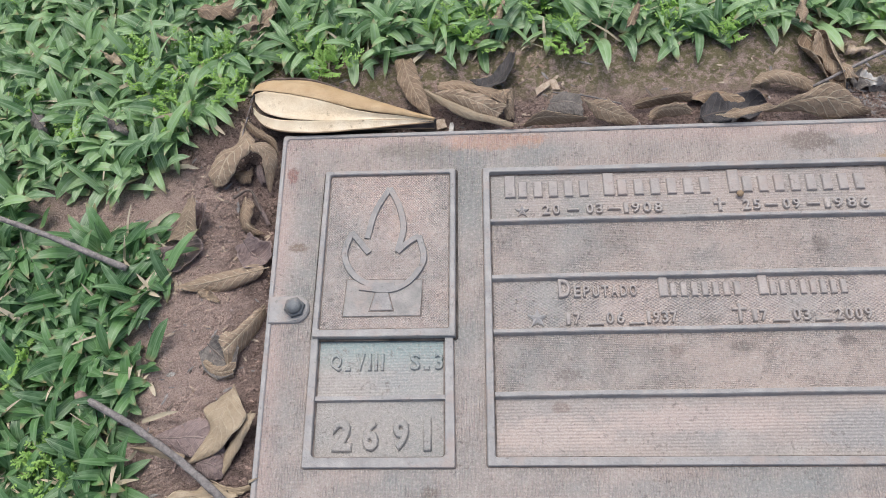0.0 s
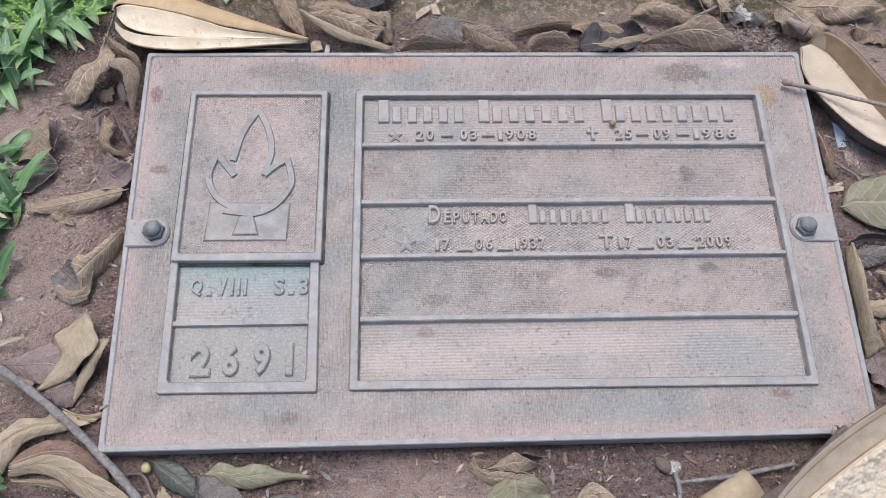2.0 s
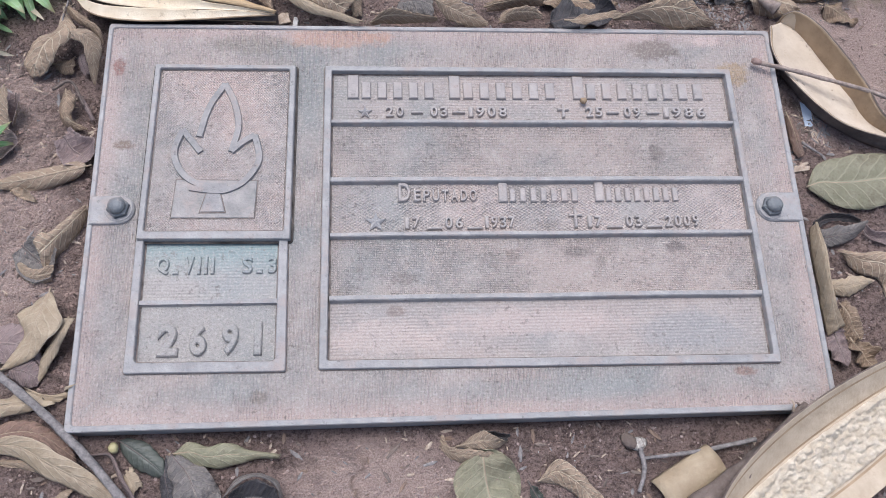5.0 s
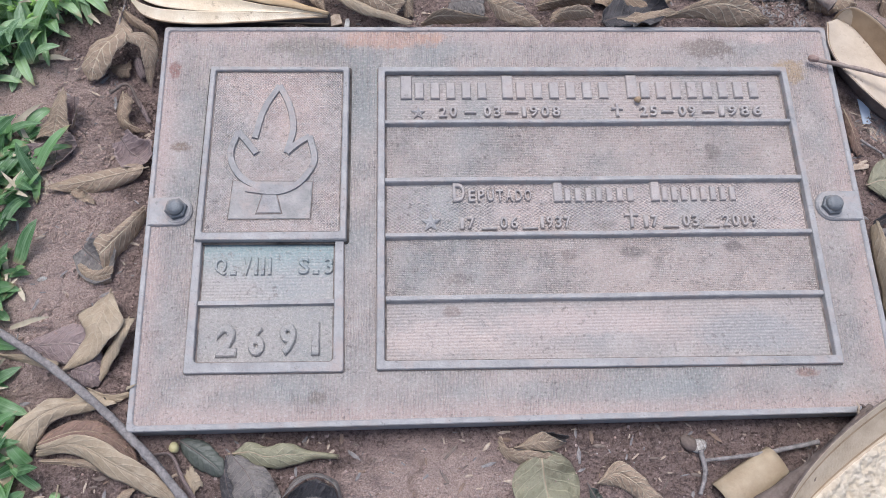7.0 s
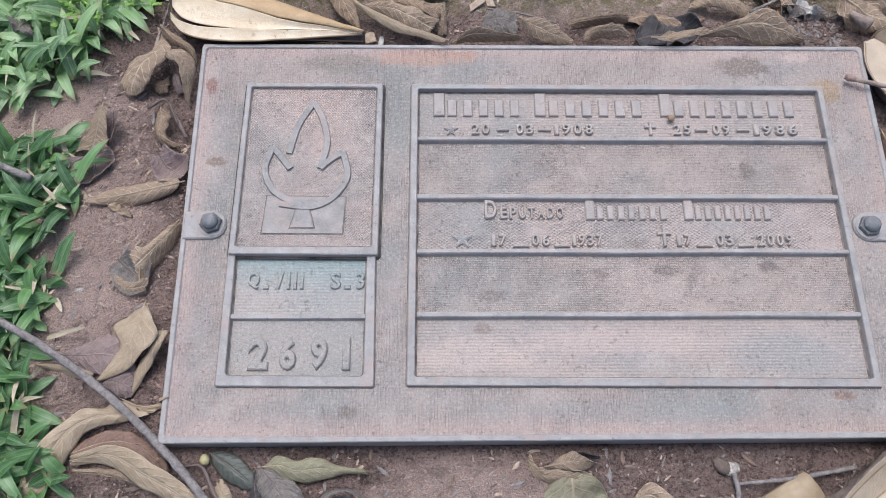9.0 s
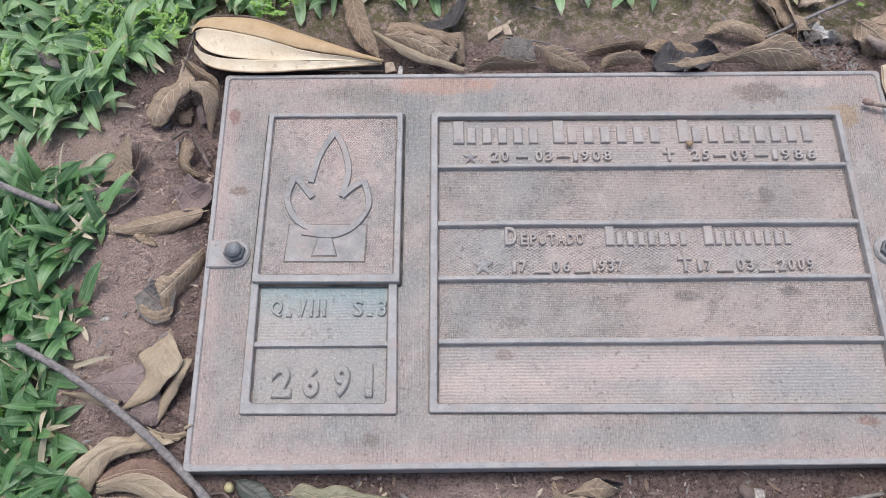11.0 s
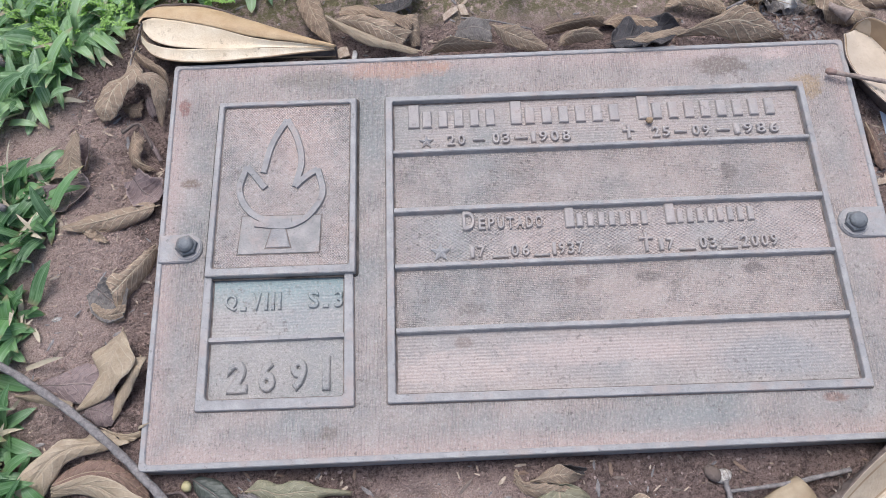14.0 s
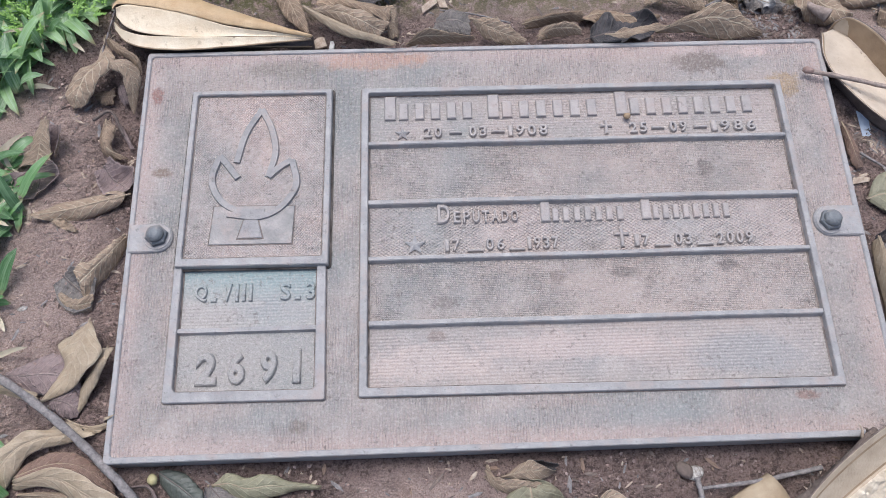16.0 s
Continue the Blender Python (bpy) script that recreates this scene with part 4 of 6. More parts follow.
sheet_leaf("curled tan leaf lobe against the plaque", [(-0.311, -0.267, 0.020), (-0.315, -0.275, 0.018), (-0.319, -0.284, 0.014), (-0.327, -0.294, 0.008), (-0.331, -0.313, 0.003)], [(-0.303, -0.265, 0.016), (-0.304, -0.276, 0.022), (-0.310, -0.285, 0.016), (-0.317, -0.297, 0.010), (-0.329, -0.314, 0.003)], PALE, BROWN, 0.003, 34, crumple=0.6)
sheet_leaf("smooth purple-brown leaf under others", [(-0.390, -0.284, 0.003), (-0.373, -0.294, 0.003), (-0.353, -0.299, 0.003), (-0.321, -0.307, 0.003)], [(-0.389, -0.281, 0.004), (-0.371, -0.272, 0.006), (-0.346, -0.267, 0.006), (-0.329, -0.290, 0.004)], PURPLE, BROWN, 0.004, 36, crumple=0.7)
sheet_leaf("thin tan leaf in the grass edge", [(-0.406, -0.291, 0.004), (-0.386, -0.297, 0.005), (-0.363, -0.304, 0.003)], [(-0.405, -0.289, 0.004), (-0.380, -0.291, 0.010), (-0.361, -0.297, 0.004)], PALE, BROWN, 0.003, 39)
sheet_leaf("purple-brown leaf flat on the soil", [(-0.352, -0.307, 0.003), (-0.338, -0.317, 0.003), (-0.329, -0.316, 0.003)], [(-0.351, -0.297, 0.004), (-0.336, -0.294, 0.005), (-0.326, -0.303, 0.003)], PURPLE, BROWN, 0.003, 37)
sheet_leaf("long pale tan leaf arched over the grass edge", [(-0.314, -0.330, 0.006), (-0.331, -0.335, 0.007), (-0.357, -0.342, 0.009), (-0.368, -0.358, 0.009), (-0.380, -0.377, 0.006), (-0.390, -0.393, 0.003)], [(-0.342, -0.316, 0.006), (-0.347, -0.325, 0.010), (-0.361, -0.327, 0.016), (-0.378, -0.340, 0.018), (-0.397, -0.365, 0.014), (-0.409, -0.393, 0.004)], PALE, BROWN, 0.003, 38, crumple=0.45)
sheet_leaf("withered pale leaf tip under the stick", [(-0.316, -0.330, 0.006), (-0.306, -0.325, 0.004), (-0.293, -0.317, 0.002)], [(-0.337, -0.317, 0.006), (-0.319, -0.323, 0.006), (-0.296, -0.318, 0.003)], PALE, BROWN, 0.003, 93)
sheet_leaf("brown dry leaf with pale veins leaning on the pod", [(-0.197, 0.093, 0.008), (-0.193, 0.066, 0.010), (-0.179, 0.036, 0.014), (-0.160, 0.017, 0.018)], [(-0.179, 0.094, 0.010), (-0.170, 0.064, 0.014), (-0.163, 0.039, 0.018), (-0.158, 0.018, 0.018)], BROWN, TAN, 0.0039, 1)
sheet_leaf("large crumpled tan leaf lying against the plaque", [(-0.152, 0.041, 0.010), (-0.132, 0.029, 0.016), (-0.114, 0.015, 0.018), (-0.099, 0.011, 0.012)], [(-0.157, 0.047, 0.016), (-0.132, 0.042, 0.026), (-0.107, 0.031, 0.028), (-0.085, 0.028, 0.016)], TAN, BROWN, 0.0052, 2)
sheet_leaf("crumpled tan leaf folded over another", [(-0.153, 0.049, 0.016), (-0.130, 0.044, 0.024), (-0.107, 0.033, 0.028), (-0.087, 0.028, 0.018)], [(-0.152, 0.061, 0.012), (-0.132, 0.058, 0.020), (-0.109, 0.044, 0.026), (-0.082, 0.047, 0.016)], BROWN, TAN, 0.0033, 3)
sheet_leaf("tan leaf lobe bent down to the soil", [(-0.095, 0.036, 0.026), (-0.090, 0.029, 0.016), (-0.087, 0.020, 0.004)], [(-0.081, 0.048, 0.018), (-0.079, 0.037, 0.012), (-0.079, 0.021, 0.004)], TAN, BROWN, 0.0033, 94)
sheet_leaf("cream torn leaf strip on the plaque edge", [(-0.167, 0.049, 0.014), (-0.147, 0.030, 0.016), (-0.123, 0.013, 0.020), (-0.083, -0.001, 0.024)], [(-0.165, 0.051, 0.016), (-0.142, 0.035, 0.020), (-0.115, 0.017, 0.024), (-0.077, 0.003, 0.024)], PALE, CHIP, 0.003, 95)
sheet_leaf("dark curled leaf strip with a pale edge", [(-0.123, 0.067, 0.008), (-0.103, 0.072, 0.006), (-0.090, 0.087, 0.006), (-0.081, 0.103, 0.006)], [(-0.103, 0.051, 0.014), (-0.090, 0.053, 0.022), (-0.080, 0.069, 0.022), (-0.075, 0.092, 0.018)], DARK, TAN, -0.006, 4)
sheet_leaf("small tan leaf against the plaque edge", [(-0.071, 0.011, 0.006), (-0.052, 0.012, 0.006), (-0.031, 0.014, 0.006), (-0.009, 0.017, 0.006)], [(-0.069, 0.012, 0.012), (-0.058, 0.016, 0.022), (-0.039, 0.017, 0.020), (-0.010, 0.018, 0.010)], TAN, BROWN, 0.0033, 5)
sheet_leaf("decayed dark grey leaf pressed into the soil", [(-0.047, 0.029, 0.003), (-0.030, 0.025, 0.004), (-0.013, 0.022, 0.006)], [(-0.041, 0.047, 0.006), (-0.027, 0.048, 0.010), (-0.013, 0.044, 0.008)], GREY, DARK, 0.004, 6)
sheet_leaf("tan pointed leaf with a raised end", [(-0.011, 0.026, 0.020), (0.001, 0.015, 0.008), (0.019, 0.011, 0.006), (0.037, 0.010, 0.008)], [(-0.010, 0.029, 0.022), (0.009, 0.027, 0.022), (0.024, 0.020, 0.018), (0.038, 0.013, 0.010)], TAN, BROWN, 0.0026, 7)
sheet_leaf("large tan leaf with clear side veins", [(0.159, 0.018, 0.008), (0.185, 0.015, 0.012), (0.215, 0.007, 0.012), (0.254, 0.013, 0.008)], [(0.159, 0.018, 0.010), (0.186, 0.024, 0.028), (0.217, 0.028, 0.034), (0.255, 0.016, 0.010)], TAN, BROWN, 0.0046, 14)
sheet_leaf("crumpled tan leaf with ragged edge", [(0.151, 0.051, 0.006), (0.165, 0.047, 0.014), (0.186, 0.043, 0.014), (0.209, 0.040, 0.004)], [(0.160, 0.061, 0.010), (0.174, 0.057, 0.020), (0.192, 0.054, 0.018), (0.212, 0.047, 0.006)], TAN, BROWN, 0.0039, 13)
sheet_leaf("rolled tan leaf with a turned tip", [(0.049, 0.014, 0.004), (0.062, 0.017, 0.006), (0.077, 0.017, 0.008), (0.087, 0.015, 0.012)], [(0.050, 0.022, 0.008), (0.061, 0.023, 0.018), (0.076, 0.023, 0.022), (0.089, 0.017, 0.016)], TAN, DARK, 0.0039, 9)
sheet_leaf("rolled brown leaf on bare soil", [(0.038, 0.029, 0.003), (0.055, 0.032, 0.003), (0.072, 0.034, 0.003), (0.093, 0.037, 0.003)], [(0.037, 0.035, 0.008), (0.054, 0.037, 0.012), (0.072, 0.038, 0.014), (0.092, 0.043, 0.010)], BROWN, TAN, 0.0052, 8)
sheet_leaf("curled tan leaf opening into a purple cup", [(-0.383, -0.065, 0.022), (-0.393, -0.085, 0.014), (-0.404, -0.103, 0.006)], [(-0.374, -0.070, 0.028), (-0.374, -0.088, 0.020), (-0.376, -0.102, 0.010)], TAN, PURPLE, 0.002, 27, crumple=0.6)
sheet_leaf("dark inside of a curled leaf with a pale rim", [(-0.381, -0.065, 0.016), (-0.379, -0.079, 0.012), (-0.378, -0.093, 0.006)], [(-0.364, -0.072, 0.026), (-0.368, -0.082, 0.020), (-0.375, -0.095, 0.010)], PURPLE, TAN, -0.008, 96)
sheet_leaf("purple cupped leaf with fine ring lines", [(-0.408, -0.111, 0.008), (-0.405, -0.120, 0.006), (-0.396, -0.133, 0.010), (-0.391, -0.133, 0.008)], [(-0.376, -0.099, 0.014), (-0.369, -0.106, 0.012), (-0.372, -0.117, 0.010), (-0.386, -0.130, 0.008)], PURPLE, TAN, -0.007, 97)
sheet_leaf("dark purple cupped leaf with a pale rim", [(-0.338, -0.110, 0.010), (-0.334, -0.123, 0.010), (-0.325, -0.133, 0.012), (-0.312, -0.130, 0.010)], [(-0.326, -0.098, 0.012), (-0.316, -0.105, 0.014), (-0.305, -0.108, 0.014), (-0.303, -0.121, 0.012)], PURPLE, GREY, -0.011, 98)
sheet_leaf("long rust-brown inside of a folded leaf", [(-0.366, -0.364, 0.010), (-0.338, -0.359, 0.012), (-0.312, -0.364, 0.014), (-0.287, -0.383, 0.010)], [(-0.371, -0.354, 0.004), (-0.346, -0.343, 0.008), (-0.324, -0.344, 0.010), (-0.299, -0.360, 0.006)], RUST, PALE, 0.002, 40, crumple=0.4)
sheet_leaf("long tan leaf folded over its rust-brown inside", [(-0.367, -0.368, 0.008), (-0.342, -0.367, 0.008), (-0.311, -0.385, 0.008), (-0.282, -0.398, 0.006), (-0.255, -0.409, 0.003)], [(-0.365, -0.361, 0.014), (-0.332, -0.354, 0.018), (-0.305, -0.366, 0.020), (-0.281, -0.381, 0.014), (-0.254, -0.407, 0.004)], PALE, RUST, 0.0025, 41, crumple=0.3)
sheet_leaf("brown leaf under the long leaf", [(-0.365, -0.373, 0.002), (-0.340, -0.376, 0.002), (-0.314, -0.383, 0.002)], [(-0.364, -0.370, 0.004), (-0.334, -0.371, 0.006), (-0.310, -0.377, 0.004)], TAN, BROWN, 0.003, 42)
sheet_leaf("narrow tan leaf tip on bare soil", [(-0.310, -0.407, 0.002), (-0.305, -0.396, 0.003), (-0.295, -0.392, 0.002)], [(-0.300, -0.407, 0.004), (-0.296, -0.397, 0.006), (-0.291, -0.392, 0.003)], TAN, BROWN, 0.003, 43)
sheet_leaf("pale tan leaf tip curled on bare soil", [(-0.295, -0.409, 0.002), (-0.291, -0.402, 0.003), (-0.283, -0.399, 0.003)], [(-0.286, -0.410, 0.003), (-0.280, -0.406, 0.006), (-0.279, -0.401, 0.004)], PALE, TAN, 0.003, 44)
sheet_leaf("dark green smooth leaf on bare soil", [(-0.264, -0.360, 0.002), (-0.261, -0.369, 0.002), (-0.249, -0.380, 0.002), (-0.235, -0.386, 0.002), (-0.229, -0.386, 0.002)], [(-0.263, -0.358, 0.003), (-0.254, -0.357, 0.004), (-0.240, -0.363, 0.004), (-0.230, -0.374, 0.004), (-0.228, -0.385, 0.003)], DEEPGREEN, OLIVE, 0.003, 45, "green_leaf", "leaf", 0.2)
sheet_leaf("yellow-green leaf turning grey at the tip", [(-0.225, -0.370, 0.002), (-0.212, -0.376, 0.003), (-0.196, -0.381, 0.004), (-0.176, -0.379, 0.003), (-0.159, -0.375, 0.002), (-0.143, -0.375, 0.002)], [(-0.223, -0.369, 0.003), (-0.209, -0.361, 0.008), (-0.196, -0.365, 0.008), (-0.179, -0.363, 0.009), (-0.164, -0.369, 0.006), (-0.142, -0.372, 0.002)], OLIVE, GREY, 0.004, 46)
sheet_leaf("decayed grey leaf with a crinkled surface", [(-0.229, -0.371, 0.002), (-0.223, -0.392, 0.002), (-0.217, -0.412, 0.002)], [(-0.217, -0.371, 0.006), (-0.197, -0.382, 0.008), (-0.188, -0.395, 0.006), (-0.184, -0.411, 0.003)], GREY, DARK, 0.005, 47, crumple=1.4)
sheet_leaf("decayed grey leaf scrap under another", [(-0.231, -0.383, 0.002), (-0.231, -0.396, 0.002), (-0.226, -0.409, 0.002)], [(-0.228, -0.371, 0.003), (-0.221, -0.390, 0.004), (-0.215, -0.409, 0.003)], DARK, GREY, 0.002, 48)
sheet_leaf("thin curled pale leaf edge", [(-0.284, -0.371, 0.003), (-0.271, -0.370, 0.003), (-0.262, -0.387, 0.003), (-0.249, -0.408, 0.002)], [(-0.282, -0.368, 0.006), (-0.268, -0.369, 0.007), (-0.258, -0.386, 0.006), (-0.245, -0.407, 0.003)], PURPLE, PALE, 0.002, 90)
sheet_leaf("pale torn leaf scrap with small holes", [(-0.260, -0.385, 0.002), (-0.256, -0.393, 0.002), (-0.250, -0.399, 0.002)], [(-0.253, -0.378, 0.004), (-0.247, -0.386, 0.005), (-0.244, -0.391, 0.003)], PALE, TAN, 0.002, 49, crumple=1.2)
# hollow of this leaf: dark underside and an added dark sheet as its shade
sheet_leaf("grey curled leaf with a dark hollow", [(-0.182, -0.402, 0.012), (-0.171, -0.393, 0.016), (-0.158, -0.389, 0.018), (-0.145, -0.395, 0.014), (-0.141, -0.406, 0.006)], [(-0.185, -0.404, 0.003), (-0.175, -0.390, 0.008), (-0.159, -0.386, 0.010), (-0.144, -0.392, 0.008), (-0.139, -0.406, 0.003)], GREY, DARK, 0.003, 50)
sheet_leaf("dark sheet for the shade inside a curled grey leaf", [(-0.184, -0.410, 0.002), (-0.170, -0.414, 0.002), (-0.153, -0.416, 0.002), (-0.141, -0.411, 0.002)], [(-0.180, -0.402, 0.010), (-0.170, -0.394, 0.012), (-0.158, -0.391, 0.014), (-0.144, -0.398, 0.010)], DARK, GREY, -0.004, 51)
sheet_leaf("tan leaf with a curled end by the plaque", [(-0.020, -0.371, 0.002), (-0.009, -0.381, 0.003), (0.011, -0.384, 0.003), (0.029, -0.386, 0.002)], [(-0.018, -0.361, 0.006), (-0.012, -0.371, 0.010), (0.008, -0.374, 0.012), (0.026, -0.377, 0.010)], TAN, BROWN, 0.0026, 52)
# shade within the roll is coloured in: dark underside, dark sheet behind
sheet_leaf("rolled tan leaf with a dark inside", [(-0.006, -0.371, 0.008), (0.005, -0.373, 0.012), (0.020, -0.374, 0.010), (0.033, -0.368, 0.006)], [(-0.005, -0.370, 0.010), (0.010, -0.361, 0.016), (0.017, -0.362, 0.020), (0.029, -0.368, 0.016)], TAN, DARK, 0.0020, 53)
sheet_leaf("dark sheet for the shade inside a rolled leaf", [(0.015, -0.365, 0.006), (0.025, -0.367, 0.006), (0.033, -0.368, 0.006)], [(0.013, -0.359, 0.012), (0.024, -0.361, 0.014), (0.034, -0.363, 0.012)], DARK, TAN, -0.003, 89)
sheet_leaf("tan veined leaf with a rolled edge", [(0.057, -0.399, 0.004), (0.072, -0.402, 0.003), (0.085, -0.410, 0.003), (0.093, -0.423, 0.002)], [(0.057, -0.397, 0.006), (0.071, -0.383, 0.012), (0.088, -0.394, 0.012), (0.113, -0.421, 0.004)], TAN, BROWN, 0.0033, 55)
sheet_leaf("broad olive-green leaf with clear veins", [(0.320, -0.154, 0.003), (0.333, -0.165, 0.004), (0.354, -0.175, 0.005), (0.388, -0.171, 0.006), (0.420, -0.155, 0.004)], [(0.320, -0.150, 0.004), (0.329, -0.133, 0.008), (0.353, -0.126, 0.010), (0.396, -0.123, 0.010), (0.423, -0.144, 0.005)], OLIVE, TAN, 0.004, 58, crumple=0.3)
sheet_leaf("dark curled leaf with a purple sheen", [(0.318, -0.195, 0.004), (0.333, -0.186, 0.004), (0.349, -0.186, 0.004), (0.361, -0.188, 0.006)], [(0.315, -0.188, 0.008), (0.328, -0.181, 0.012), (0.344, -0.181, 0.012), (0.360, -0.186, 0.010)], DARK, GREY, -0.003, 59)
sheet_leaf("grey crinkled leaf lobe on bare soil", [(0.324, -0.209, 0.002), (0.338, -0.208, 0.003), (0.352, -0.202, 0.004), (0.366, -0.190, 0.006)], [(0.322, -0.194, 0.006), (0.334, -0.192, 0.010), (0.348, -0.192, 0.012), (0.365, -0.187, 0.010)], GREY, DARK, 0.003, 88)
sheet_leaf("dark purple leaf with a pale curled edge", [(0.363, -0.199, 0.003), (0.375, -0.205, 0.003), (0.397, -0.210, 0.003)], [(0.363, -0.188, 0.008), (0.369, -0.197, 0.010), (0.397, -0.197, 0.008)], PURPLE, TAN, -0.003, 87)
sheet_leaf("pale tan veined leaf on bare soil", [(0.338, -0.217, 0.004), (0.350, -0.233, 0.004), (0.367, -0.241, 0.004), (0.372, -0.255, 0.003)], [(0.336, -0.213, 0.006), (0.352, -0.218, 0.014), (0.376, -0.220, 0.016), (0.390, -0.243, 0.010)], TAN, BROWN, 0.004, 60)
sheet_leaf("pale tan leaf tip under another", [(0.317, -0.251, 0.003), (0.328, -0.254, 0.003), (0.339, -0.254, 0.003), (0.358, -0.244, 0.003)], [(0.318, -0.241, 0.006), (0.330, -0.241, 0.010), (0.345, -0.237, 0.008), (0.363, -0.241, 0.006)], PALE, BROWN, 0.004, 61)
sheet_leaf("tall rolled tan leaf along the plaque edge", [(0.314, -0.191, 0.006), (0.307, -0.212, 0.010), (0.306, -0.243, 0.012), (0.306, -0.272, 0.010), (0.311, -0.290, 0.004)], [(0.316, -0.191, 0.014), (0.313, -0.220, 0.024), (0.310, -0.247, 0.026), (0.314, -0.266, 0.022), (0.326, -0.279, 0.010)], PALE, BROWN, 0.01, 62, crumple=0.35)
sheet_leaf("crumpled brown leaf on bare soil", [(0.323, -0.269, 0.003), (0.325, -0.286, 0.003), (0.333, -0.296, 0.003)], [(0.331, -0.257, 0.008), (0.337, -0.273, 0.012), (0.344, -0.287, 0.006)], BROWN, TAN, 0.004, 63, crumple=1.2)
sheet_leaf("thin pinkish leaf strip beside the plaque", [(0.311, -0.081, 0.003), (0.312, -0.111, 0.003), (0.317, -0.124, 0.003)], [(0.314, -0.080, 0.006), (0.320, -0.105, 0.008), (0.323, -0.120, 0.005)], RUST, TAN, 0.003, 57)
leaf(D, "decayed dark leaf with a pale torn edge", (0.096, 0.014), (0.162, 0.026), 0.042, DARK, GREY, 0.6, 0.1, -5, 20, 0.003, 0.002, seed=10)
leaf(D, "narrow pale leaf strip on the plaque edge", (0.110, 0.006), (0.164, 0.007), 0.010, TAN, OLIVE, -0.5, 0.1, 0, 20, 0.002, 0.006, seed=11)
leaf(D, "grey-brown rolled leaf on bare soil", (0.092, 0.036), (0.165, 0.040), 0.022, BROWN, GREY, -1.0, 0.2, 0, 30, seed=12)
leaf(D, "brown folded leaf standing on its edge", (0.211, 0.110), (0.238, 0.040), 0.048, BROWN, TAN, 1.8, 0.1, 30, 15, 0.002, 0.004, crumple=0.6, seed=15)
leaf(D, "narrow brown folded leaf on bare soil", (0.216, 0.100), (0.248, 0.046), 0.026, TAN, BROWN, -1.0, 0.2, -15, 10, 0.003, 0.008, seed=16)
leaf(D, "grey decayed leaf scraps on bare soil", (0.246, 0.056), (0.284, 0.046), 0.022, GREY, DARK, -0.6, 0.3, 0, 20, 0.005, seed=17)
leaf(D, "tan leaf with clear veins curled down", (0.296, 0.058), (0.338, 0.026), 0.042, TAN, BROWN, -1.0, 0.2, 10, 0, 0.003, 0.006, seed=18)
leaf(D, "long tan leaf folded along its midrib", (0.310, 0.064), (0.404, 0.050), 0.036, TAN, BROWN, -1.0, 0.1, 15, 10, 0.003, 0.004, seed=19)
leaf(D, "small brown leaf scrap on bare soil", (0.372, 0.042), (0.402, 0.020), 0.022, BROWN, PURPLE, -0.6, 0.1, 0, 0, 0.004, seed=20)
# beside the grass
leaf(D, "tan leaf with clear veins lying flat", (-0.308, -0.138), (-0.388, -0.146), 0.026, TAN, BROWN, -1.3, 0.1, -10, 10, 0.0015, 0.002, crumple=0.5, seed=29)
leaf(D, "small tan leaf scrap on bare soil", (-0.368, -0.152), (-0.348, -0.164), 0.008, TAN, TAN, 0.3, 0.1, 0, seed=30)
sheet_leaf("rolled tan leaf flaring open at one end", [(-0.305, -0.174, 0.004), (-0.311, -0.190, 0.004), (-0.323, -0.208, 0.004), (-0.334, -0.224, 0.004)], [(-0.306, -0.166, 0.010), (-0.318, -0.183, 0.018), (-0.327, -0.193, 0.020), (-0.341, -0.198, 0.018)], TAN, GREY, 0.007, 31, crumple=0.5)
sheet_leaf("grey cupped end of a rolled leaf", [(-0.361, -0.209, 0.006), (-0.355, -0.223, 0.006), (-0.342, -0.233, 0.006), (-0.329, -0.230, 0.006)], [(-0.344, -0.197, 0.016), (-0.331, -0.200, 0.016), (-0.324, -0.208, 0.014), (-0.326, -0.220, 0.010)], GREY, TAN, -0.005, 86, crumple=0.5)
sheet_leaf("tan lower lip of a rolled leaf", [(-0.357, -0.222, 0.003), (-0.344, -0.233, 0.003), (-0.329, -0.231, 0.003)], [(-0.353, -0.216, 0.008), (-0.340, -0.223, 0.010), (-0.326, -0.219, 0.012)], TAN, GREY, 0.003, 85, crumple=0.6)
# below the plaque
leaf(D, "broad olive leaf with pale veins", (0.012, -0.374), (0.028, -0.440), 0.054, OLIVE, TAN, -0.3, 0.1, 0, 0, 0.002, 0.001, seed=54)
leaf("green_leaf", "small fresh green leaf scrap", (0.050, -0.402), (0.062, -0.420), 0.010, DEEPGREEN, OLIVE, 0.5, 0.1, 0, category="leaf", seed=56)
leaf("green_leaf", "small fresh green seedling leaf on bare soil", (-0.350, -0.394), (-0.355, -0.414), 0.013, GRASS, GRASS, 0.4, 0.1, 0, category="leaf", seed=73)
# beyond the other end of the plaque
leaf(D, "decayed purple leaf scrap on bare soil", (0.314, -0.282), (0.322, -0.316), 0.024, PURPLE, GREY, -0.4, 0.2, 0, seed=64)
leaf(D, "ragged brown leaf scrap on bare soil", (0.330, -0.296), (0.352, -0.318), 0.022, BROWN, TAN, 0.8, 0.2, 0, 30, 0.006, seed=65)
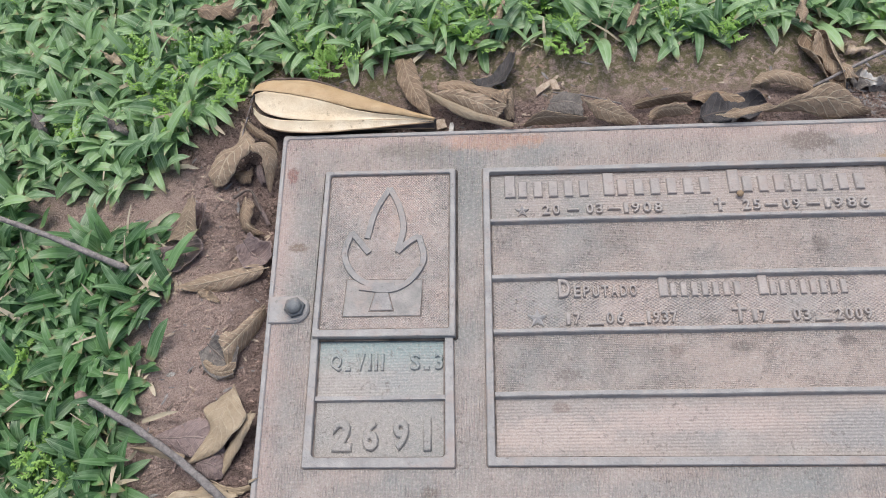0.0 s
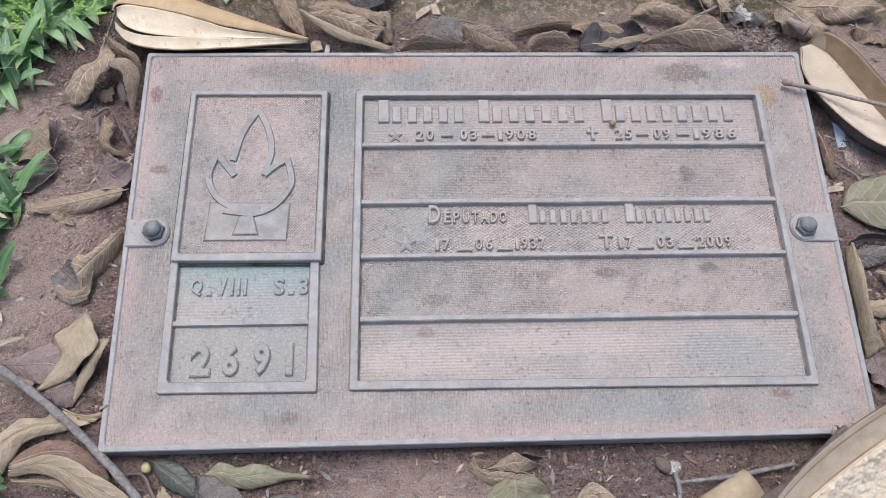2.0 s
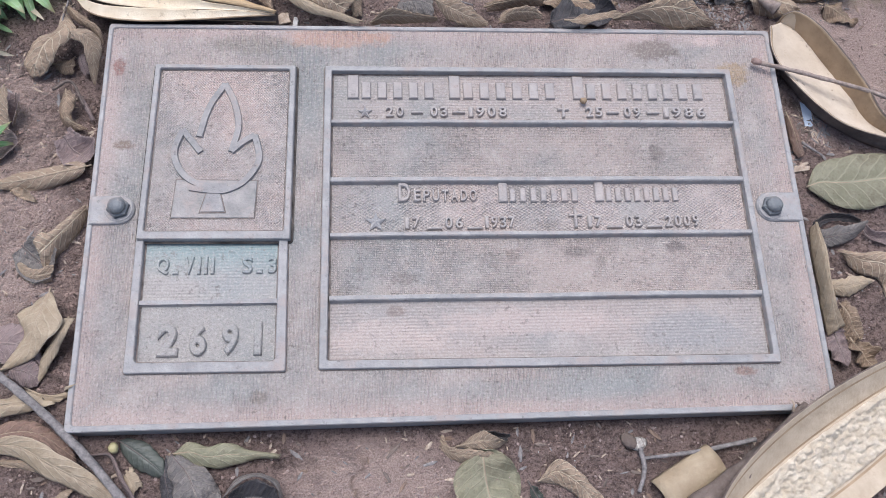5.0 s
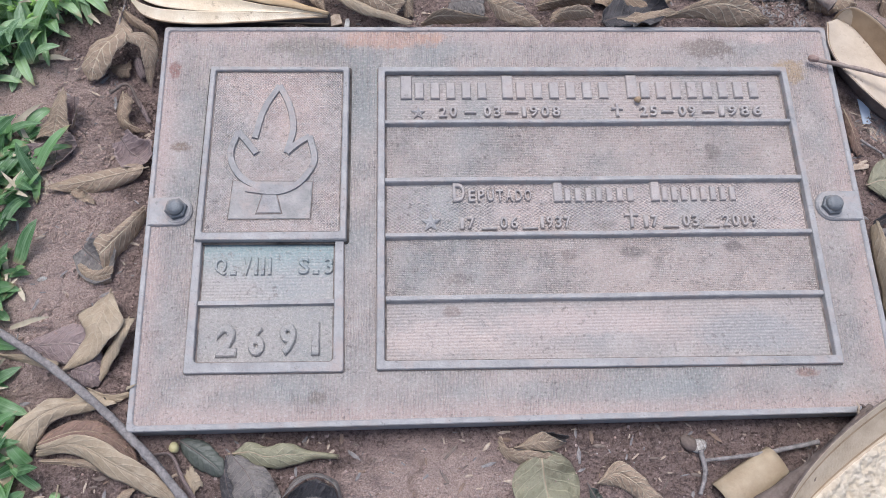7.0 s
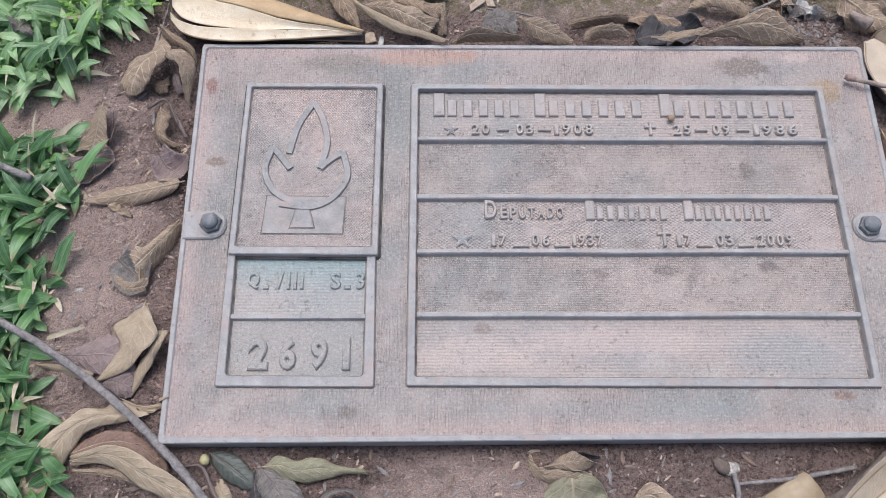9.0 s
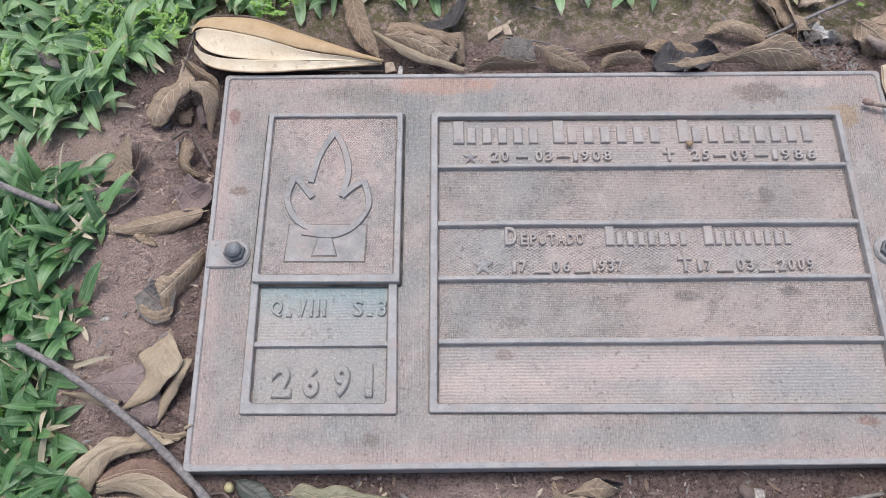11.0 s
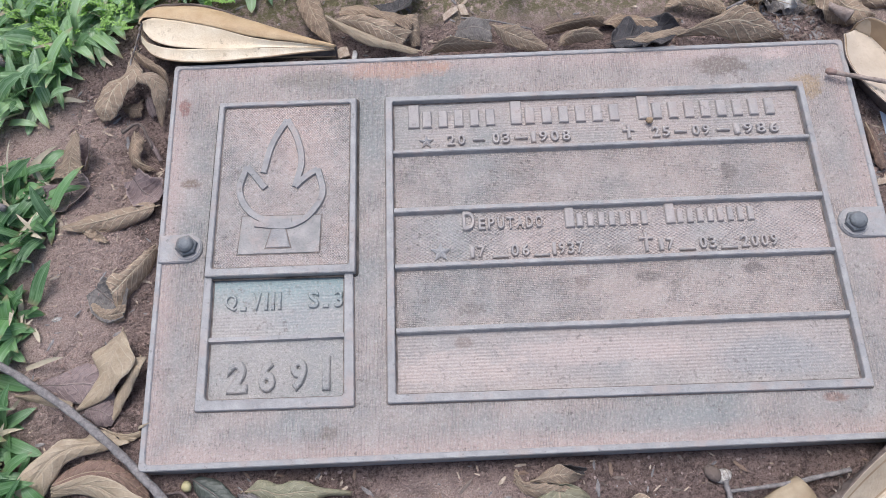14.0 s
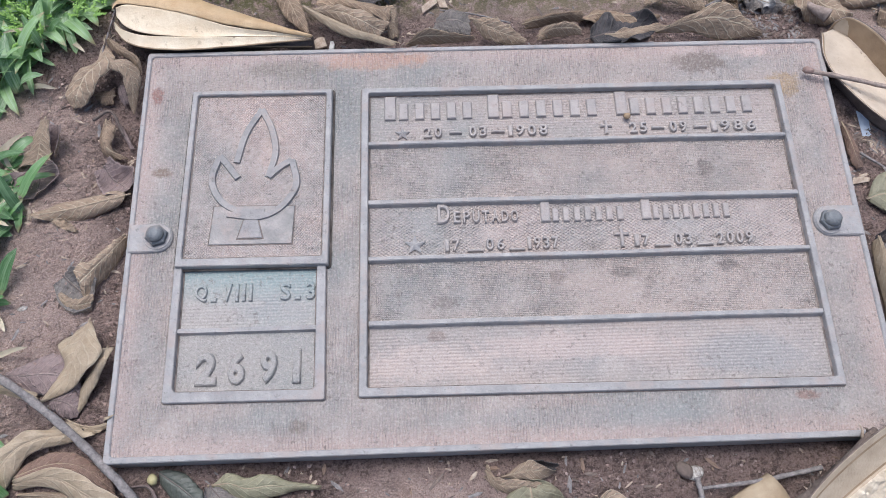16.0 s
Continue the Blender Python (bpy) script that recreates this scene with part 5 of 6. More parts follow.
# among the grass
leaf(D, "brown dry leaf caught in the grass", (-0.400, 0.150), (-0.350, 0.165), 0.030, BROWN, TAN, -0.8, 0.2, 0, 20, 0.004, 0.02, seed=66)
leaf(D, "narrow tan leaf caught in the grass", (-0.342, 0.120), (-0.322, 0.170), 0.018, TAN, BROWN, 0.8, 0.2, 0, 20, 0.003, 0.02, seed=67)
leaf(D, "small orange-tan leaf at the grass edge", (-0.115, 0.108), (-0.100, 0.126), 0.012, TAN, RUST, -0.6, 0.1, 0, 0, 0.001, 0.006, seed=68)
leaf(D, "withered narrow leaf caught among grass blades", (-0.352, 0.128), (-0.318, 0.15), 0.012, TAN, BROWN, -0.9, 0.3, 0, 40, 0.003, 0.022, seed=80)
leaf(D, "withered narrow leaf caught among grass blades", (-0.1, 0.118), (-0.086, 0.15), 0.01, TAN, BROWN, -0.9, 0.3, 0, 40, 0.003, 0.022, seed=81)
leaf(D, "withered narrow leaf caught among grass blades", (0.036, 0.104), (0.048, 0.14), 0.01, BROWN, BROWN, -0.9, 0.3, 0, 40, 0.003, 0.022, seed=82)
leaf(D, "withered narrow leaf caught among grass blades", (0.2, 0.112), (0.214, 0.14), 0.012, TAN, BROWN, -0.9, 0.3, 0, 40, 0.003, 0.022, seed=83)
leaf(D, "withered narrow leaf caught among grass blades", (-0.47, 0.018), (-0.446, 0.004), 0.016, GREY, BROWN, -0.9, 0.3, 0, 40, 0.003, 0.022, seed=84)
leaf(D, "withered narrow leaf caught among grass blades", (-0.548, 0.03), (-0.53, 0.012), 0.018, GREY, BROWN, -0.9, 0.3, 0, 40, 0.003, 0.022, seed=85)
leaf(D, "withered narrow leaf caught among grass blades", (-0.49, 0.1), (-0.468, 0.088), 0.01, PALE, BROWN, -0.9, 0.3, 0, 40, 0.003, 0.022, seed=86)
leaf(D, "withered narrow leaf caught among grass blades", (-0.44, 0.122), (-0.418, 0.112), 0.01, PALE, BROWN, -0.9, 0.3, 0, 40, 0.003, 0.022, seed=87)

# ---- seed pods ----
def valve(name, a, b, width, depth, inner, outer, parent, base, roll=0.0, tip=0.55, blunt=0.5, flare=0.0, z=0.0, arch=0.0, pits=0.0, thick=0.0016, label="", inner2=None, band=None, power=1.7):
    """A boat-shaped pod valve from a to b, open upward: lined inside, husk outside."""
    a, b = np.array(a, float), np.array(b, float)
    length, head = np.linalg.norm(b - a), math.atan2(b[1] - a[1], b[0] - a[0])
    nu, nv = (230, 101) if pits else (36, 17)
    u, v = np.meshgrid(np.linspace(0, 1, nu), np.linspace(-1, 1, nv), indexing="ij")
    w = width / 2 * np.maximum(np.sin(np.pi * u ** tip), 0.0) ** blunt + 0.0006
    y, zz = w * v, depth * (w / (width / 2)) * (np.abs(v) ** power - 1)
    zz = zz + arch * np.sin(np.pi * u)
    if pits:
        core = smooth(0.50, 0.40, np.abs(v + 0.12))
        zz = zz + core * (0.004 + pits * vnoise(u * length * 0.7, v * width / 2, 0.0030, 9) + 0.8 * pits * vnoise(u * length, v * width / 2, 0.0016, 8))
    r = radians(roll)
    y, zz = y * math.cos(r) - zz * math.sin(r), y * math.sin(r) + zz * math.cos(r)
    x = u * length
    ch, sh = math.cos(head), math.sin(head)
    P = np.stack([a[0] + ch * x - sh * y, a[1] + sh * x + ch * y, zz], -1)
    over = (np.abs(P[..., 0]) < 0.303) & (P[..., 1] < 0.003) & (P[..., 1] > -0.356)
    floor_z = np.where(over, 0.0228, ground_z(P[..., 0], P[..., 1]))
    P[..., 2] += np.max(floor_z - P[..., 2] - 0.002) * (0 if z else 1) + (z if z else 0) + thick
    N = np.cross(np.gradient(P, axis=0), np.gradient(P, axis=1))
    N /= np.linalg.norm(N, axis=-1, keepdims=True) + 1e-12
    N = np.where(N[..., 2:3] < -0.2, -N, N) if not roll else N
    verts = np.concatenate([P.reshape(-1, 3), (P - N * thick).reshape(-1, 3)]) - np.array(base)
    idx = np.arange(nu * nv).reshape(nu, nv)
    quads = np.stack([idx[:-1, :-1], idx[1:, :-1], idx[1:, 1:], idx[:-1, 1:]], -1).reshape(-1, 4)
    loop = np.concatenate([idx[:, 0], idx[-1, 1:], idx[-2::-1, -1], idx[0, -2:0:-1]])
    nxt, m = np.roll(loop, -1), nu * nv
    faces = np.concatenate([quads, quads[:, ::-1] + m, np.stack([nxt, loop, loop + m, nxt + m], -1)])
    vm = ((v[:-1, :-1] + v[1:, 1:]) / 2).reshape(-1)
    ins = np.zeros(len(quads), int)
    if inner2 is not None:
        ins = np.where((vm > band[0]) & (vm < band[1]), 2, 0)
        if pits:
            ins = np.where((np.abs(vm - 0.40) < 0.012) | (np.abs(vm - 0.86) < 0.012) | (np.abs(vm + 0.66) < 0.012), 3, ins)
    index = np.concatenate([ins, np.ones(len(quads)), np.ones(len(loop))]).astype(int)
    mats = (inner, outer, inner2, HUSK) if inner2 is not None else (inner, outer)
    return part(name, mesh_data(name, verts, faces, mats, index), parent, label)


# split pod above the plaque's corner
o1 = (-0.25, 0.035, 0.0)
pod = thing("seed_pod", "split woody seed pod with a cream lining, on soil", "seed pod", o1, "open seed pods")
HUSK_LOW = [(-0.332, 0.040, 0.030), (-0.327, 0.045, 0.031), (-0.305, 0.042, 0.032), (-0.273, 0.034, 0.032), (-0.231, 0.021, 0.031), (-0.189, 0.013, 0.030), (-0.155, 0.008, 0.027)]
HUSK_HIGH = [(-0.334, 0.045, 0.026), (-0.328, 0.059, 0.024), (-0.308, 0.064, 0.022), (-0.275, 0.061, 0.022), (-0.232, 0.043, 0.024), (-0.189, 0.024, 0.026), (-0.154, 0.011, 0.026)]
UP_LOW = [(-0.330, 0.036, 0.026), (-0.319, 0.024, 0.025), (-0.298, 0.017, 0.025), (-0.262, 0.012, 0.026), (-0.220, 0.011, 0.027), (-0.189, 0.010, 0.027), (-0.156, 0.009, 0.026)]
UP_HIGH = [(-0.329, 0.041, 0.031), (-0.320, 0.044, 0.031), (-0.299, 0.0405, 0.0315), (-0.267, 0.0325, 0.0315), (-0.225, 0.0185, 0.0305), (-0.189, 0.0125, 0.0295), (-0.156, 0.0085, 0.0268)]
LO_LOW = [(-0.330, 0.023, 0.025), (-0.318, 0.009, 0.025), (-0.297, 0.002, 0.025), (-0.266, 0.000, 0.025), (-0.225, 0.002, 0.025), (-0.189, 0.005, 0.025), (-0.156, 0.008, 0.025)]
LO_HIGH = [(-0.330, 0.028, 0.028), (-0.320, 0.018, 0.029), (-0.297, 0.012, 0.029), (-0.261, 0.010, 0.029), (-0.220, 0.0095, 0.028), (-0.189, 0.009, 0.0275), (-0.156, 0.0082, 0.0262)]


def pod_panel(name, low, high, bulge, inside, outside, label, parent, base, thick=0.0014):
    """One panel of the split pod: a curved plate between two edge lines."""
    P, u, v = sheet_points(low, high, bulge, 60, 15)
    P[..., 2] += 0.0005 * vnoise(P[..., 0], P[..., 1], 0.012, 5)
    N = np.cross(np.gradient(P, axis=0), np.gradient(P, axis=1))
    N /= np.linalg.norm(N, axis=-1, keepdims=True) + 1e-12
    verts = np.concatenate([P.reshape(-1, 3), (P - N * thick).reshape(-1, 3)]) - np.array(base)
    nu, nv = u.shape
    idx = np.arange(nu * nv).reshape(nu, nv)
    quads = np.stack([idx[:-1, :-1], idx[1:, :-1], idx[1:, 1:], idx[:-1, 1:]], -1).reshape(-1, 4)
    loop = np.concatenate([idx[:, 0], idx[-1, 1:], idx[-2::-1, -1], idx[0, -2:0:-1]])
    nxt, m = np.roll(loop, -1), nu * nv
    faces = np.concatenate([quads, quads[:, ::-1] + m, np.stack([nxt, loop, loop + m, nxt + m], -1)])
    index = np.concatenate([np.zeros(len(quads)), np.ones(len(quads) + len(loop))]).astype(int)
    return part(name, mesh_data(name, verts, faces, (inside, outside), index), parent, label)


shift = lambda line, dy, z: [(x, y + dy, z) for x, y, _ in line]
pod_panel("upper_husk", HUSK_LOW, HUSK_HIGH, 0.0045, GOLD_HUSK, HUSK, "golden-brown outer husk", pod, o1)
pod_panel("upper_lining", UP_LOW, UP_HIGH, -0.0015, CREAM, HUSK, "smooth cream lining", pod, o1)
pod_panel("lower_lining", LO_LOW, LO_HIGH, -0.0006, CREAM, HUSK, "smooth cream lining", pod, o1)
# shallow bark-coloured panel stands in for the shade deep in the slit
pod_panel("cleft", shift(LO_HIGH, -0.002, 0.017), shift(UP_LOW, 0.002, 0.018), -0.002, BARK, HUSK, "dark strip as shade in the cleft between the linings", pod, o1)
pod_panel("lower_husk", [(x, max(y + 0.010, 0.006), 0.002) for x, y, _ in LO_LOW], [(x, y - 0.0008, z - 0.0004) for x, y, z in LO_LOW], 0.002, BARK, HUSK, "dark outer husk", pod, o1)
pod_panel("back_husk", shift(HUSK_HIGH, 0.001, 0.024), shift(HUSK_HIGH, -0.006, 0.003), 0.0, HUSK, BARK, "brown outer husk", pod, o1)
for k in range(7):
    q = Vector((-0.331 - 0.0012 * k, 0.046 - 0.0065 * k, 0.024)) - Vector(o1)
    e = q + Vector((-0.005 + 0.001 * k, -0.009 - 0.001 * k, -0.012))
    part("fibre", tube("fibre", [q, q.lerp(e, 0.5) + Vector((-0.003, 0, 0.001)), e], [0.0009, 0.0007, 0.0003], BARK if k % 2 else TWIG, 5), pod)

# open valve at the other upper corner
o2 = (0.345, -0.03, 0.0)
pod = thing("seed_pod", "open boat-shaped pod half with cream lining, on soil", "seed pod", o2, "open seed pods")
BOAT_NEAR = [(0.303, 0.004, 0.022), (0.300, -0.022, 0.023), (0.310, -0.050, 0.024), (0.332, -0.079, 0.024), (0.355, -0.100, 0.024), (0.390, -0.111, 0.022), (0.437, -0.117, 0.016)]
BOAT_KEEL = [(0.319, 0.014, 0.014), (0.347, -0.001, 0.009), (0.371, -0.031, 0.007), (0.387, -0.059, 0.008), (0.398, -0.083, 0.009), (0.416, -0.102, 0.010), (0.440, -0.116, 0.013)]
BOAT_FAR = [(0.318, 0.016, 0.022), (0.329, 0.016, 0.028), (0.345, -0.001, 0.031), (0.361, -0.029, 0.032), (0.377, -0.061, 0.031), (0.392, -0.096, 0.028), (0.439, -0.119, 0.016)]
BOAT_FOOT = [(0.315, -0.003, 0.002), (0.315, -0.032, 0.002), (0.324, -0.052, 0.002), (0.342, -0.079, 0.002), (0.369, -0.100, 0.002), (0.398, -0.114, 0.002), (0.440, -0.120, 0.002)]
pod_panel("lining", BOAT_NEAR, BOAT_KEEL, -0.003, CREAM_DULL, BARK, "dull cream lining", pod, o2)
pod_panel("far_wall", BOAT_KEEL, BOAT_FAR, -0.001, GOLD_PALE, BARK, "golden-brown inner wall", pod, o2)
pod_panel("near_wall", BOAT_FOOT, [(x, y, z - 0.0008) for x, y, z in BOAT_NEAR], 0.002, BARK, HUSK, "dark fibrous outer bark", pod, o2)
pod_panel("back_wall", [(x, y + 0.001, z - 0.0006) for x, y, z in BOAT_FAR], [(x - 0.003, y - 0.003, 0.002) for x, y, z in BOAT_FAR], 0.0, BARK, HUSK, "dark fibrous outer bark", pod, o2)
part("stub", tube("stub", [(0.296 - 0.345, 0.050 + 0.03, 0.012), (0.305 - 0.345, 0.038 + 0.03, 0.014), (0.316 - 0.345, 0.026 + 0.03, 0.016)], [0.0022, 0.0035, 0.0060], TWIG_BROWN, 9, 0.5, 3), pod, "rough broken stalk end")

# large husk at the lower corner
o3 = (0.29, -0.385, 0.0)
pod = thing("pod_husk", "large open pod husk with pitted cream pith", "seed pod", o3, "open seed pods")
valve("shell", (0.186, -0.446), (0.420, -0.306), 0.082, 0.016, GOLD_PALE, BARK, pod, o3, 10, 0.80, 0.5, pits=0.0022, label="tan husk with pitted pith", inner2=PITH, band=(-0.58, 0.34))
for k, off in enumerate((0.0, 0.006)):
    a, b = Vector((0.270 - off, -0.350 - off * 0.3, 0.027)), Vector((0.170, -0.428 - off, 0.010))
    pts = [a.lerp(b, t) + Vector((0.002 * math.sin(9 * t + k), 0.002 * math.cos(7 * t), 0.006 * math.sin(3.1 * t))) - Vector(o3) for t in np.linspace(0, 1, 12)]
    part("bark_strip", tube("bark_strip", pts, list(np.linspace(0.0030, 0.0090, 12)), BARK, 9, 0.5, k), pod, "dark fibrous bark")
fray = np.random.default_rng(17)
for k in range(16):
    t = fray.random()
    p = Vector((0.266 - 0.060 * t + 0.003 * fray.normal(), -0.351 - 0.045 * t + 0.003 * fray.normal(), 0.029 - 0.006 * t)) - Vector(o3)
    q = p + Vector((0.010 * fray.random() - 0.003, 0.009 * fray.random() + 0.001, 0.002 * fray.normal())) * (0.5 + fray.random())
    part("fibre", tube("fibre", [p, p.lerp(q, 0.5) + Vector((0.001, 0, 0.001)), q], [0.0013, 0.0009, 0.0003], BARK if k % 3 else CHIP, 5), pod)

# curved tan scrap of husk
o4 = (0.175, -0.40, 0.0)
scrap = thing("husk_scrap", "curved tan scrap of pod husk on soil", "husk scrap", o4)


def curved_scrap():
    rings = []
    a, b = Vector((0.152, -0.414)), Vector((0.200, -0.387))
    d = (b - a).normalized()
    s = Vector((-d.y, d.x))
    for t in np.linspace(0, 1, 9):
        p = a.lerp(b, t)
        outer = [(p + s * 0.0150 * math.cos(q)).to_tuple() + (0.001 + 0.012 * math.sin(q),) for q in np.linspace(0.15, 2.9, 12)]
        inner = [(p + s * 0.0138 * math.cos(q)).to_tuple() + (0.001 + 0.0105 * math.sin(q),) for q in np.linspace(2.9, 0.15, 12)]
        rings.append([(x - o4[0], y - o4[1], z) for x, y, z in outer + inner])
    return loops_mesh("scrap", rings, SCRAP, flat=False)


part("sheet", curved_scrap(), scrap)


# ---- sticks ----
def stick(name, label, pts, r0, r1, mat, seed, end=None):
    pts = [Vector(p) for p in pts]
    line = curve_points(pts, 10)
    rng = np.random.default_rng(seed)
    line = [p + Vector(((rng.random() - 0.5) * r0 * 0.15, (rng.random() - 0.5) * r0 * 0.15, (rng.random() - 0.5) * r0 * 0.12)) for p in line]
    base = Vector((line[0].x, line[0].y, 0))
    ob = thing(name, label, "stick", tuple(base), "sticks and twigs round the plaque")
    rad = [(r0 + (r1 - r0) * k / (len(line) - 1)) * (1 + 0.07 * math.sin(k * 1.9 + seed)) for k in range(len(line))]
    part("shaft", tube("shaft", [p - base for p in line], rad, mat, 10, 0.22, seed), ob)
    if end:
        tipline = [line[0] - base + (line[0] - line[1]).normalized() * d for d in (0.004, 0.0015, -0.001, -0.005)]
        part("knob", tube("knob", tipline, [r0 * 0.9, r0 * 1.45, r0 * 1.4, r0 * 1.02], end, 10, 0.25, seed + 1), ob, "swollen reddish end")
    return ob


stick("stick", "long grey weathered stick with a reddish end", [(-0.446, -0.252, 0.030), (-0.390, -0.283, 0.022), (-0.330, -0.327, 0.018), (-0.280, -0.374, 0.016), (-0.240, -0.420, 0.012)], 0.0030, 0.0034, TWIG, 3, TWIG_RED)
stick("stick", "thin grey stick lying in the grass", [(-0.560, -0.086, 0.040), (-0.500, -0.108, 0.036), (-0.428, -0.137, 0.026)], 0.0024, 0.0030, TWIG, 4, TWIG)
stick("stick", "reddish thin stick resting on the plaque and the pod", [(0.2800, -0.0375, 0.0265), (0.330, -0.054, 0.030), (0.395, -0.074, 0.028), (0.470, -0.098, 0.012)], 0.0021, 0.0018, TWIG_BROWN, 5, TWIG_RED)
stick("stalk", "dry straw-coloured stalk lying on the grass", [(-0.648, 0.150, 0.045), (-0.625, 0.175, 0.050), (-0.598, 0.212, 0.050)], 0.0026, 0.0020, STRAW, 14)
stick("twig", "thin grey twig lying over dry leaves", [(0.205, 0.040, 0.016), (0.270, 0.072, 0.018), (0.345, 0.106, 0.020), (0.430, 0.148, 0.026)], 0.0014, 0.0024, TWIG, 6)
stick("twig", "thin brown twig on bare soil", [(0.140, -0.384, 0.004), (0.185, -0.380, 0.005), (0.234, -0.372, 0.006)], 0.0014, 0.0020, TWIG, 7)
stick("twig", "short broken twig on bare soil", [(0.139, -0.376, 0.005), (0.141, -0.392, 0.004), (0.135, -0.409, 0.004)], 0.0022, 0.0016, TWIG, 8)
stick("twig", "short brown twig beside a leaf", [(0.322, -0.108, 0.004), (0.340, -0.122, 0.004)], 0.0013, 0.0010, TWIG, 9)
stick("twig", "thin twig at the plaque edge", [(-0.040, 0.050, 0.006), (-0.010, 0.045, 0.006), (0.025, 0.034, 0.006)], 0.0008, 0.0008, TWIG, 10)
stick("twig", "thin brown twig among dry leaves", [(-0.345, -0.398, 0.004), (-0.310, -0.408, 0.005)], 0.0013, 0.0010, TWIG, 11)
stick("twig", "dark forked leaf stalk", [(-0.345, -0.060, 0.010), (-0.328, -0.056, 0.016), (-0.318, -0.075, 0.008)], 0.0016, 0.0010, BARK, 12)
stick("twig", "short twig on bare soil", [(0.345, -0.222, 0.004), (0.372, -0.240, 0.004)], 0.0012, 0.0010, TWIG, 13)


# ---- small bits ----
def lump(name, label, x, y, sx, sy, sz, mat, turn=0.0, seed=0, category="debris", z=None):
    rng = np.random.default_rng(seed)
    rings = []
    for p in np.linspace(-1.2, 1.2, 6):
        rings.append([(sx * math.cos(p) * math.cos(a) * (1 + 0.25 * (rng.random() - 0.5)), sy * math.cos(p) * math.sin(a) * (1 + 0.25 * (rng.random() - 0.5)), sz * (math.sin(p) + 0.93)) for a in np.linspace(0, 2 * math.pi, 12, endpoint=False)])
    ob = new(name, loops_mesh(name, rings, mat, flat=False))
    ob.matrix_basis = pose(x, y, float(ground_z(x, y)) - 0.0003 if z is None else z, 0, 0, turn)
    return tagged(ob, label, category)


def chip(name, label, x, y, sx, sy, thick, mat, turn=0.0, seed=0, category="wood chip", tilt=8):
    """A flat angular splinter."""
    rng = np.random.default_rng(seed + 50)
    poly = [Vector((sx * a * (1 + 0.3 * (rng.random() - 0.5)), sy * b * (1 + 0.5 * (rng.random() - 0.5)))) for a, b in ((-1, -0.9), (0.95, -1), (1.1, 0.6), (0.3, 0.95), (-0.85, 1))]
    ob = new(name, slab(name, poly, 0.0, thick, thick * 0.25, mat))
    ob.matrix_basis = pose(x, y, float(ground_z(x, y)) + 0.0008, tilt, -tilt * 0.7, turn)
    return tagged(ob, label, category)


lump("seed", "small round yellow seed on soil", -0.2675, -0.3640, 0.0038, 0.0044, 0.0032, SEED, 20, 1, "seed")
lump("white_chip", "crumbled white and brown chip at a twig end", 0.1395, -0.3725, 0.0070, 0.0055, 0.0026, WHITE_CRUMB, 20, 2, "wood chip")
lump("white_chip", "brown rotten crumb beside a white chip", 0.1315, -0.3700, 0.0055, 0.0075, 0.0036, BARK, 50, 22, "wood chip")
lump("white_chip", "small shiny white chip on bare soil", -0.3830, -0.2280, 0.0040, 0.0026, 0.0010, WHITE_CRUMB, 20, 3, "chip")
chip("plastic_scrap", "pale blue thin plastic scrap beside the pod", 0.3350, -0.0780, 0.0045, 0.0115, 0.0009, BLUE, 4, 4)
chip("wood_chip", "pale split wood chip on soil", -0.0500, 0.0570, 0.0090, 0.0032, 0.0018, CHIP, 35, 5)
chip("wood_chip", "pale split wood chip on soil", -0.0380, 0.0630, 0.0035, 0.0070, 0.0018, CHIP, 20, 6)
leaf("paper_scrap", "white crumpled scrap among dry leaves", (0.248, 0.056), (0.275, 0.046), 0.016, WHITE, CHIP, -0.8, 0.3, 10, 30, 0.004, 0.003, category="paper scrap", seed=71, crumple=1.6, stalk=0.001)
leaf("leaf_scrap", "pale crumpled leaf scrap at the grass edge", (0.246, 0.092), (0.272, 0.084), 0.016, CHIP, CHIP, -1.0, 0.3, 10, 30, 0.004, 0.004, category="leaf scrap", seed=72, crumple=1.6, stalk=0.001)
chip("wood_chip", "pale wood chip beside the plaque", 0.3190, -0.1330, 0.0080, 0.0025, 0.0012, CHIP, 5, 9)
chip("pale_scrap", "pale scrap at the pod tip", -0.1520, 0.0200, 0.0060, 0.0050, 0.0020, CHIP, 30, 10)
chip("pale_scrap", "thin grey scrap on the plaque edge", -0.1410, 0.0120, 0.0025, 0.0080, 0.0016, WHITE, -10, 11)
lump("soil_crumb", "tiny dark crumb stuck on the inscription", 0.1175, -0.0752, 0.0032, 0.0030, 0.0024, HUSK, 10, 12, z=0.0186)


